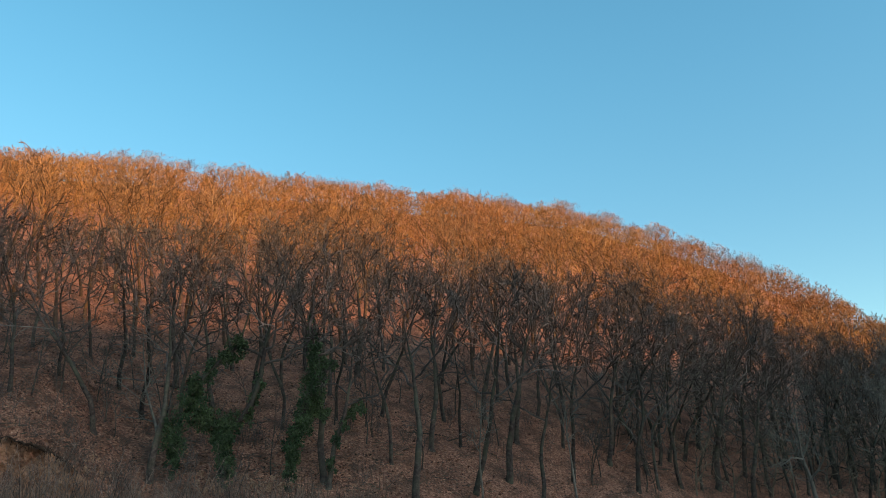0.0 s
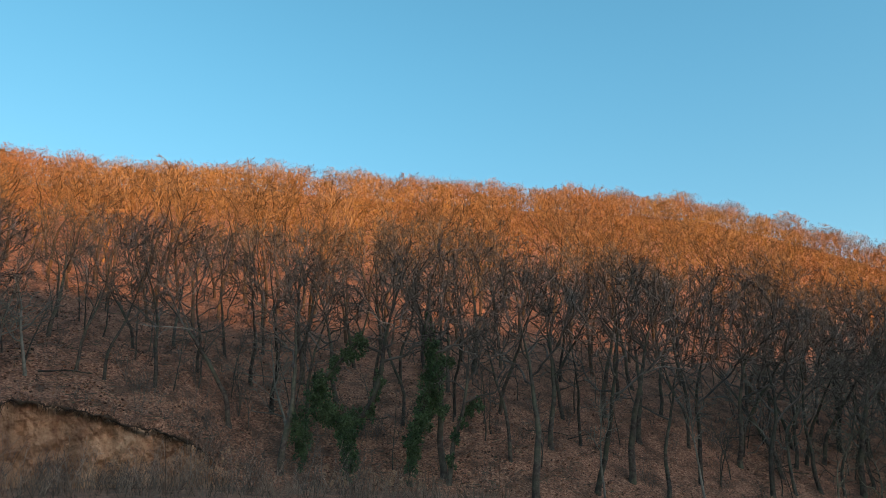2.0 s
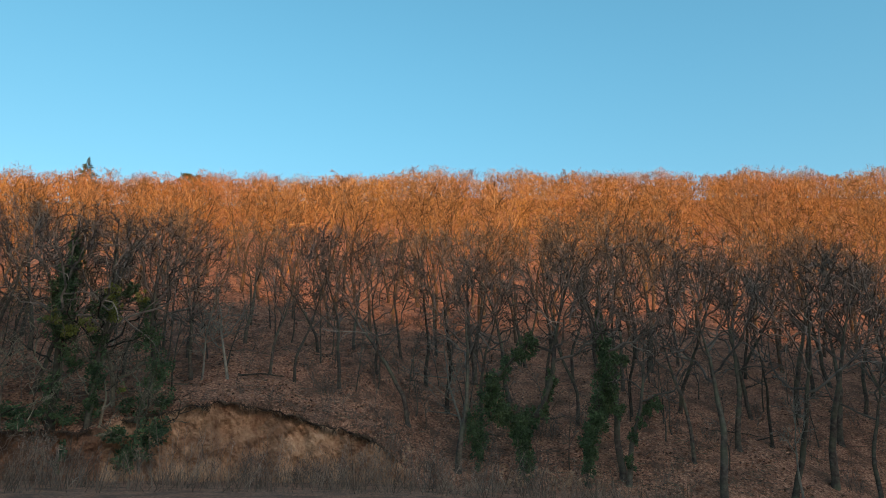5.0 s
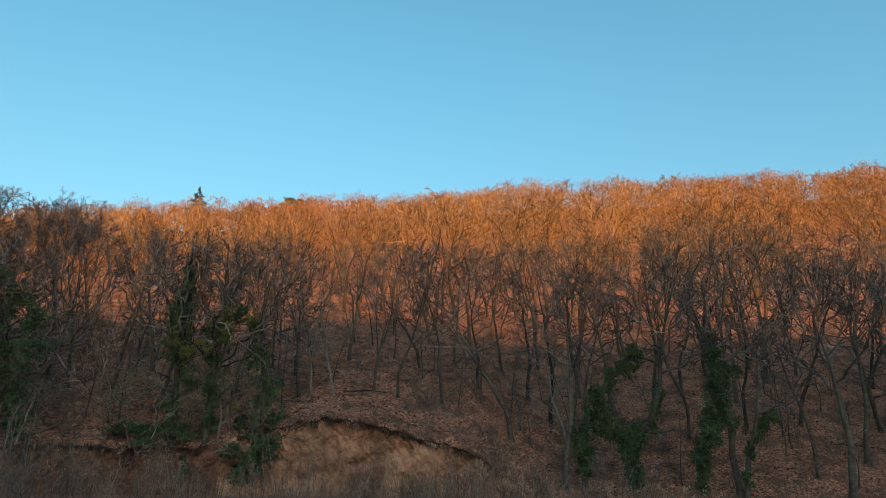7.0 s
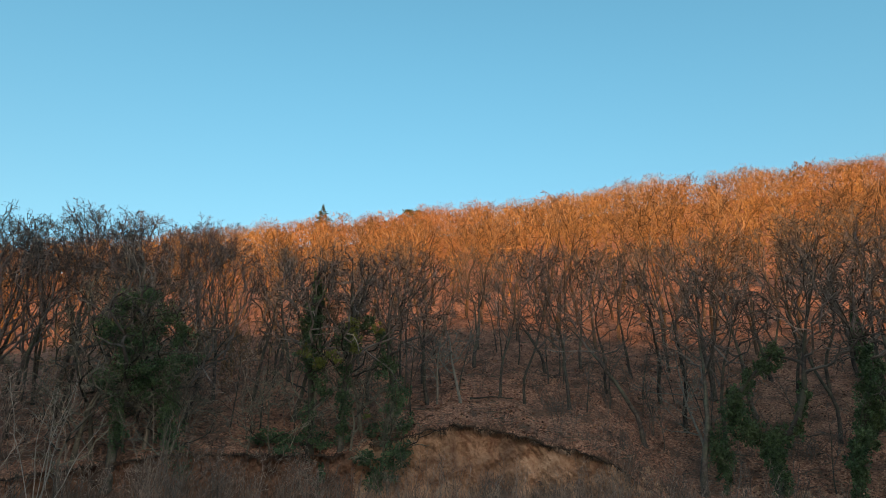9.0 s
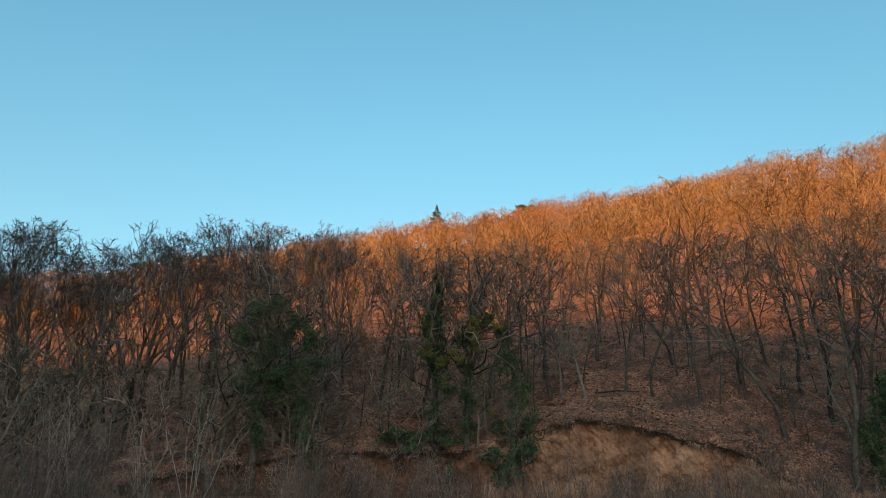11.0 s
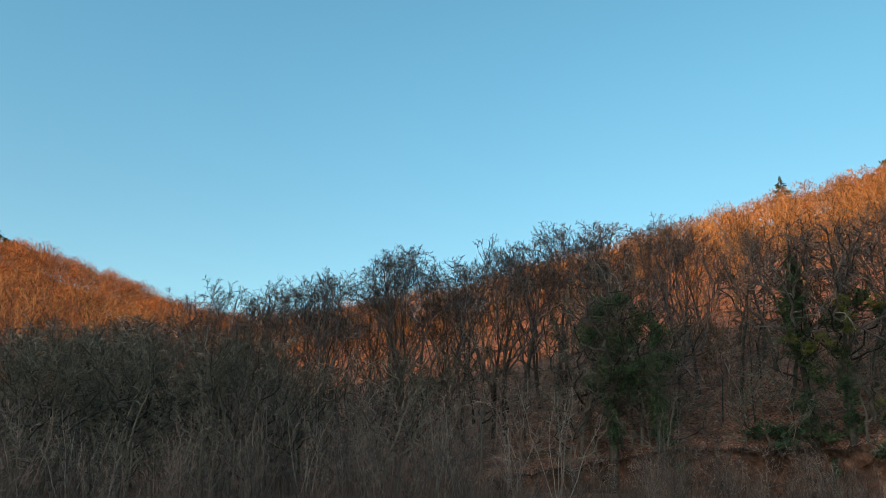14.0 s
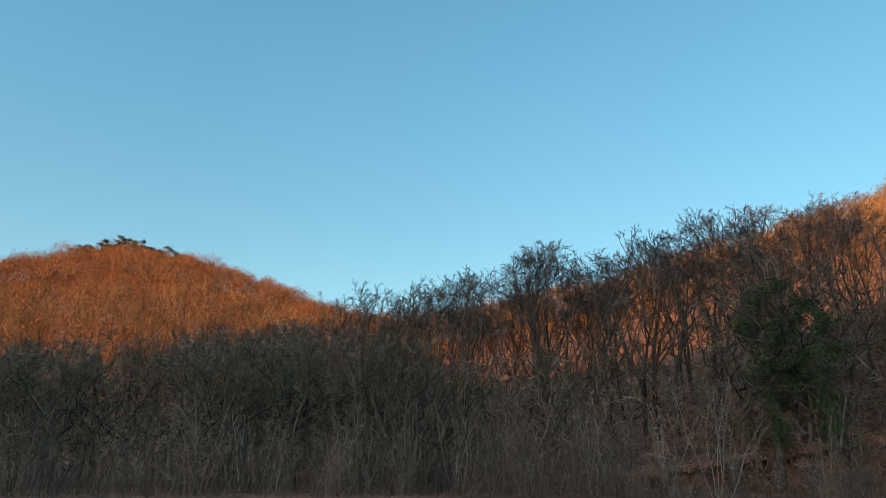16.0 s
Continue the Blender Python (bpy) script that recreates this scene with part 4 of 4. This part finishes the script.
for n in range(42):
    az, d = rng.uniform(90, 124), rng.uniform(45, 64)
    tops = float(ip(az, [(90, 9.5), (96, 11.0), (101, 10.3), (108, 9.2), (117, 7.5), (124, 6.5)])) - rng.uniform(0.0, 1.4)
    k = int(rng.integers(3))
    bush(SHRUB, k, az, d, (1.6 + d * math.tan(radians(tops)) - at(az, d)[2]) / SCRUB_H[k], rng.uniform(0, 360), "grey-brown leafless tree in the shaded dip between the hills", BRUSHWOOD, "dip_tree", "trees in the dip")
for n in range(50):
    az, d = (rng.uniform(60, 94), rng.uniform(37.5, 44)) if n < 34 else (rng.uniform(51.5, 63), rng.uniform(38.5, 45))
    tall = 1.6 + d * math.tan(radians(rng.uniform(5.2, 8.2))) - at(az, d)[2] * 0.7
    k = int(rng.integers(3))
    bush(SHRUB, k, az, d, tall / SCRUB_H[k], rng.uniform(0, 360), "brown leafless understorey bush with a tangled crown", BRUSHWOOD, "understorey_bush", "understorey of the slope's tail")
# brush behind the first ranks, with sunlight put into its bark colour
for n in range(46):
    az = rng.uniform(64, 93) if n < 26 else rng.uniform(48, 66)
    d = rng.uniform(46.5, 57)
    k = int(rng.integers(3))
    bush(SHRUB, k, az, d, rng.uniform(0.38, 0.62), rng.uniform(0, 360), "twiggy leafless bush on the upper slope", SUNWOOD, "slope_bush", "bushes on the upper slope")
for n in range(40):
    az, d = rng.uniform(69, 122), rng.uniform(29.5, 35)
    k = int(rng.integers(3))
    bush(SHRUB, k, az, d, rng.uniform(0.28, 0.5), rng.uniform(0, 360), "low brown leafless bush with a tangled crown", BRUSHWOOD, "understorey_bush", "understorey of the slope's tail")
for n in range(20):
    az = rng.uniform(67.5, 122)
    d = rng.uniform(30, 41)
    bush(BRUSH, int(rng.integers(4)), az, d, rng.uniform(0.55, 0.9), rng.uniform(0, 360), "dense grey thicket of thin leafless stems", BRUSHWOOD, "thicket_bush", "thicket at the slope's foot")
for n in range(26):
    k = int(rng.integers(3))
    bush(SHRUB, k, rng.uniform(92, 122), rng.uniform(30, 37), rng.uniform(0.3, 0.55), rng.uniform(0, 360), "low grey-green leafless bush under the scrub trees", MOSS, "scrub_bush", "scrub at the slope's foot")
# a few stouter pale clumps stand out in front
BIRCH = material("pale_bark", [(0.3, (0.2, 0.165, 0.13)), (0.7, (0.39, 0.34, 0.275))], 3.0, 0.85, 0.0, 10.0, 0.2)
STOUT = [thicket(740 + k, 6.0, 6, 0.032, 0.008, 9, 3, 0.3) for k in range(2)]
for n, (az, d, size) in enumerate([(67.5, 30.5, 0.95), (70.9, 31, 0.6), (76.4, 31, 0.75), (86.5, 31, 0.8), (102.3, 31, 0.7)]):
    bush(STOUT, n % 2, az, d, size, n * 53.0, "pale-barked sapling clump with spreading bare stems", BIRCH, "pale_sapling", "pale saplings")
for n in range(13):
    az = rng.uniform(58, 61) if n < 2 else rng.uniform(67, 100)
    bush(BRUSH, int(rng.integers(4)), az, rng.uniform(30, 36), rng.uniform(0.5, 0.75), rng.uniform(0, 360), "pale leafless sapling clump with upright stems", PALE, "sapling_clump", "pale saplings")
for n in range(160):
    az = rng.uniform(10, 121)
    bush(LOW, int(rng.integers(3)), az, rng.uniform(29.5, 35.8) - 2.5 * (az > 70), rng.uniform(0.6, 1.05), rng.uniform(0, 360), "low dry brushwood of thin brown stems", BRUSHWOOD if n % 3 else TWIG, "brushwood" if n % 3 else "bramble", "brushwood below the bank")

for n in range(96):
    az = rng.uniform(13, 33) if n < 34 else rng.uniform(-34, -10) if n < 72 else rng.uniform(-12, 20)
    d = float(ip(az, FOOT)) + (rng.uniform(2.6, 8) if az > 12 else rng.uniform(0.5, 11))
    bush(LOW, int(rng.integers(3)), az, d, rng.uniform(0.45, 0.9), rng.uniform(0, 360), "tangle of dark leafless bramble on the leaf litter", TWIG, "bramble", "brushwood below the bank")

for n in range(22):
    az = 20.5 + n * 1.15 + rng.uniform(-0.4, 0.4)
    bush(LOW, int(rng.integers(3)), az, float(bank_line(az)) + rng.uniform(0.9, 1.8), rng.uniform(0.25, 0.5), rng.uniform(0, 360), "tangle of dark leafless bramble on the bank's edge", TWIG, "bramble", "brushwood below the bank")

# bushes that half hide the low red bank
for n in range(16):
    k = int(rng.integers(3))
    bush(SHRUB, k, rng.uniform(46.5, 67), rng.uniform(33.4, 35.2), rng.uniform(0.2, 0.36), rng.uniform(0, 360), "low brown leafless bush with a tangled crown", BRUSHWOOD, "understorey_bush", "understorey of the slope's tail")

# dark brush crowding the bank's low end
for n in range(14):
    az = rng.uniform(24.6, 31.5)
    bush(LOW, int(rng.integers(3)), az, float(bank_line(az)) + rng.uniform(0.9, 3.2), rng.uniform(0.4, 0.7), rng.uniform(0, 360), "tangle of dark leafless bramble on the bank's edge", TWIG, "bramble", "brushwood below the bank")
# a dark heap of brambles in front of the bare bank
for n, (az, d) in enumerate([(31.6, 34.3), (32.9, 34.6), (34.2, 34.2), (35.6, 34.6)]):
    bush(SHRUB, n % 3, az, d, 0.17 + 0.02 * (n % 2), n * 80.0, "dark bramble heap below the bare bank", SHADETWIG, "bramble_heap", "brushwood below the bank")
for n in range(18):
    bush(LOW, int(rng.integers(3)), rng.uniform(30.5, 36.5), rng.uniform(34.0, 35.3), rng.uniform(0.35, 0.6), rng.uniform(0, 360), "dark bramble heap below the bare bank", TWIG, "bramble", "brushwood below the bank")

# grey-green scrub that mingles with the ivy
for n, (az, d, tall) in enumerate([(61.5, 38.4, 8.5), (64.6, 38.5, 8), (59.8, 36.8, 6), (62.8, 38.3, 5), (49.6, 37, 4.5), (52.6, 37, 5.5), (46.9, 37.2, 5.0), (44.6, 36.8, 5.5), (54.5, 37, 4), (66.5, 36.5, 6.5), (43.9, 36.6, 4), (63.2, 38.8, 9.8), (60.4, 38.2, 8.6), (66.0, 38.4, 8.8), (50.0, 38.8, 8.4), (47.6, 39, 8.8), (46.0, 38.8, 7.6), (-31.5, 69, 7.5), (-29.6, 66, 6.5), (-28.2, 68, 7), (-26.8, 64, 6), (-24.5, 63, 6.5), (-23.0, 60, 5.5), (-20.6, 57.5, 6), (-18.2, 55, 5), (-30.6, 72, 8), (-33, 73, 7.5)]):
    k = n % 3
    bush(SCRUB, k, az, d, tall / SCRUB_H[k], n * 70.0, "grey-green leafless scrub tangled among the oaks", MOSS, "scrub_tree", "scrub at the slope's foot")


# ---- conifers on the skyline ----
def conifer(name, seed, tall, wide, label, crowned=False):
    """A spruce of drooping tiers, or a pine with a flat cloudy top."""
    r = np.random.default_rng(seed)
    ob = tagged(new(name), label, "tree", "conifers on the ridge")
    part("trunk", tubes(np.array([[[0, 0, -0.4], [0.05, 0, tall * 0.5], [0, 0, tall * 0.97]]]), np.array([[0.2, 0.13, 0.03]]), 6), BARK, ob, smooth=True)
    n = 950 if crowned else 520
    if crowned:
        f = r.uniform(0.0, 1.0, n)
        knots = np.stack([r.normal(0, wide * 0.4, 16), r.normal(0, wide * 0.4, 16), tall * r.uniform(0.62, 0.97, 16)], -1)
        a = knots[r.integers(16, size=n)] + r.normal(0, 0.3, (n, 3)) * np.array([1.2, 1.2, 0.45])
        b = a + unit(r.normal(0, 1, (n, 3)) + np.array([0, 0, 0.4])) * 0.55
    else:
        f = r.uniform(0.08, 1.0, n) ** 0.9
        reach = wide * (1 - f) * r.uniform(0.5, 1.1, n) * (0.75 + 0.25 * np.sin(f * 40)) + 0.1
        g = r.uniform(0, 6.283, n)
        a = np.stack([np.cos(g) * reach * 0.35, np.sin(g) * reach * 0.35, f * tall], -1)
        b = np.stack([np.cos(g) * reach, np.sin(g) * reach, f * tall - reach * 0.15], -1)
    part("needles", spikes(a, b, np.full(n, 0.09)), NEEDLE, ob, "dark green needle boughs")["kind"] = "stuff"
    return ob


def on_ridge(ob, az, d, turn=0.0):
    x, y, z = at(az, d)
    ob.matrix_basis = pose(x, y, z - 0.1, 0, 0, turn)


on_ridge(conifer("spruce", 81, 9.4, 7.5, "pointed dark spruce rising above the ridge wood"), 50.1, 142)
on_ridge(conifer("pine", 82, 6.0, 2.4, "flat-topped pine in the ridge wood", True), 42.8, 148)
for n, (az, tall) in enumerate([(106.4, 7.0), (107.6, 7.4), (108.6, 7.8), (109.6, 8.2), (110.5, 8.2), (111.3, 8.4), (112.2, 8.6), (113.2, 7.8), (114.6, 7.2)]):
    on_ridge(conifer("pine", 90 + n, tall, 4.2, "flat-topped pine on the far hill's crest", True), az, 188)


# ---- undergrowth and litter on the slope ----
POLE = [grow(800 + k, [6.5, 5, 7.5, 5.8][k], 0.05, 7, 4, 3, 1, 0.3, 0.3, 0.011, [(0.1, 0), (-0.14, 0), (0.05, 0), (-0.05, 0)][k]) for k in range(4)]
pole_first = {}
rng = np.random.default_rng(14)
for n in range(180):
    az = rng.uniform(-30, 66) if n < 80 or n > 124 else rng.uniform(-34, -10)
    d = float(ip(az, FOOT)) + (rng.uniform(0.8, 13) if n < 125 else rng.uniform(10, 24))
    if 23 < az < 46 and d < 39.5:
        d += 2.5
    x, y, z = at(az, d)
    if not free(x, y, 0.6):
        continue
    k = int(rng.integers(4))
    m = pose(x, y, z - 0.05, 0, 0, rng.uniform(0, 360)) @ Matrix.Scale(rng.uniform(0.55, 1.1), 4)
    if k not in pole_first:
        ob = pole_first[k] = tree_thing("young_tree", *POLE[k], TWIG, BARK, "thin young leafless tree among the oaks", group="young trees on the slope")
    else:
        ob = copy_thing(pole_first[k], m)
    ob.matrix_basis = m


def scatter(name, label, number, az0, az1, lo, hi, size, mat, seed, flat=0.35):
    """Loose leaves lying on the ground."""
    r = np.random.default_rng(seed)
    az = r.uniform(az0, az1, number)
    d = ip(az, FOOT) + lo + (hi - lo) * r.uniform(0, 1, number) ** 1.3
    x, y = -np.sin(np.radians(az)) * d, np.cos(np.radians(az)) * d
    keep = (wave(x, y, 5.0, 1.2) + 0.6 * wave(x, y, 1.9, 3.3) + r.normal(0, 0.5, number)) > -0.1
    c = np.stack([x, y, height(x, y) + 0.03], -1)[keep]
    n = len(c)
    u = unit(r.normal(0, 1, (n, 3)) * np.array([1, 1, flat]))
    w = unit(np.cross(unit(np.array([0, 0, 1.0]) + r.normal(0, 0.45, (n, 3))), u))
    g = size * r.uniform(0.5, 1.3, (n, 1))
    v = np.stack([c - u * g, c + w * g * 0.6 + np.array([0, 0, 0.02]), c + u * g, c - w * g * 0.6 + np.array([0, 0, 0.02])], 1).reshape(-1, 3)
    i = np.arange(n)[:, None] * 4
    t = np.concatenate([i + np.array([[0, 1, 2]]), i + np.array([[0, 2, 3]])])
    return tagged(new(name, mesh_from(name, v, [t], mat)), label, "leaves", kind="stuff")


FALLEN = material("fallen_leaf", [(0.3, (0.12, 0.053, 0.03)), (0.6, (0.28, 0.15, 0.09))], 3.0, 0.85, 0.0, 10.0, 0.0, None, "World", islands=0.85)
scatter("fallen_leaves", "scattered brown fallen oak leaves on the slope", 44000, -34, 66, 0.0, 26, 0.095, FALLEN, 31)


def dead_twigs(number, seed):
    """Sticks and stalks strewn over the litter."""
    r = np.random.default_rng(seed)
    az, k = r.uniform(-34, 64, number), r.uniform(0, 1, number) ** 1.2
    d = ip(az, FOOT) + 0.5 + 22 * k
    x, y = -np.sin(np.radians(az)) * d, np.cos(np.radians(az)) * d
    keep = wave(x, y, 6.0, 4.2) + r.normal(0, 0.45, number) > 0
    a = np.stack([x, y, height(x, y) + 0.04], -1)[keep]
    way = unit(r.normal(0, 1, (len(a), 3)) * np.array([1, 1, 0.25]) + np.array([0, 0, 0.15]))
    v, _, t = spikes(a, a + way * r.uniform(0.25, 1.3, (len(a), 1)), r.uniform(0.008, 0.022, len(a)))
    return tagged(new("dead_twigs", mesh_from("dead_twigs", v, [t], BARK)), "dark dead twigs strewn over the fallen leaves", "twigs", kind="stuff")


dead_twigs(14000, 37)


def fallen_branch(seed, az, d, length, turn):
    """A dead branch on the litter, with stubs."""
    r = np.random.default_rng(seed)
    x, y, z = at(az, d)
    p, w = runs(r, np.array([[-length / 2, 0, 0.1]]), np.array([[1, 0, 0.02]]), np.array([length]), np.array([0.06]), np.array([0.02]), 6, 0.1, 0)
    s, dd, ln, rr, _ = shoots(r, p, w, 5, 0.2, 0.95, 30, 60, 0.22, np.array([length]), 0.2)
    slope = math.degrees(math.atan2(at(az, d + 1)[2] - at(az, d - 1)[2], 2))
    ob = new("fallen_branch", mesh_from("fallen_branch", *[(c[0], [c[1], c[2]]) for c in [joined([tubes(p, w, 5), spikes(s, s + dd * ln[:, None], rr * 0.6)])]][0], BARK))
    ob.matrix_basis = pose(x, y, z + 0.05, slope * 0.7, 0, az + turn)
    return tagged(ob, "fallen dead branch lying on the leaf litter", "branch", "fallen branches")


for n in range(16):
    az = float(rng.uniform(-22, 46))
    fallen_branch(900 + n, az, float(ip(az, FOOT)) + float(rng.uniform(3, 14)), float(rng.uniform(1.5, 4)), float(rng.uniform(-25, 25)))


# beech brush that keeps its pale dry leaves
for n, (az, d, rx) in enumerate([(15.2, 37.3, 0.9), (13.2, 37.4, 0.8), (17.4, 37.2, 0.7), (11.0, 37.6, 0.5), (24.6, 37.6, 0.6)]):
    x, y, z = at(az, d)
    ob = tagged(new("beech_brush"), "low beech brush still holding pale dry leaves", "shrub", "beech brush")
    for c in thicket(960 + n, 1.3, 5, 0.012, 0.006, 5, 2, 0.5):
        part("stem", c, PALE, ob)
    part("leaves", clumps(970 + n, [(0, 0.65, rx, 0.5), (rx * 0.8, 0.45, rx * 0.6, 0.35)], 260, 0.07), DRYLEAF, ob, "pale brown dry leaves")["kind"] = "stuff"
    ob.matrix_basis = pose(x, y, z, 0, 0, az)


# brambles and dead twigs standing in the litter between the stems
rng = np.random.default_rng(77)
for n in range(80):
    az = float(rng.uniform(-28, 58))
    d = float(ip(az, FOOT)) + float(rng.uniform(1.5, 12))
    if 23 < az < 46 and d < 39.3:
        continue
    bush(LOW, int(rng.integers(3)), az, d, float(rng.uniform(0.25, 0.6)), float(rng.uniform(0, 360)), "small dry bramble standing in fallen leaves", TWIG, "bramble", "brambles on the slope")


# ---- dry stalks at the edge of the valley floor ----
def stalks(number, seed):
    r = np.random.default_rng(seed)
    az, d = r.uniform(4, 122, number), r.uniform(27.5, 36.4, number)
    x, y = -np.sin(np.radians(az)) * d, np.cos(np.radians(az)) * d
    keep = wave(x, y, 3.5, 0.7) + wave(x, y, 1.3, 2.7) + r.normal(0, 0.3, number) > 0.15
    a = np.stack([x, y, height(x, y) - 0.05], -1)[keep]
    b = a + (np.array([0, 0, 1.0]) + r.normal(0, 0.42, (len(a), 3))) * r.uniform(0.3, 1.25, (len(a), 1)) ** 1.6
    v, _, t = spikes(a, b, r.uniform(0.008, 0.018, len(a)))
    return tagged(new("dry_stalks", mesh_from("dry_stalks", v, [t], STALK)), "dry brown stalks and grass below the bank", "dry grass", kind="stuff")


STALK = material("dry_stalk", [(0.3, (0.075, 0.05, 0.036)), (0.7, (0.2, 0.145, 0.104))], 0.8, 0.9, 0.0, 10.0, 0.0, None, "World", islands=0.6)
stalks(12000, 51)
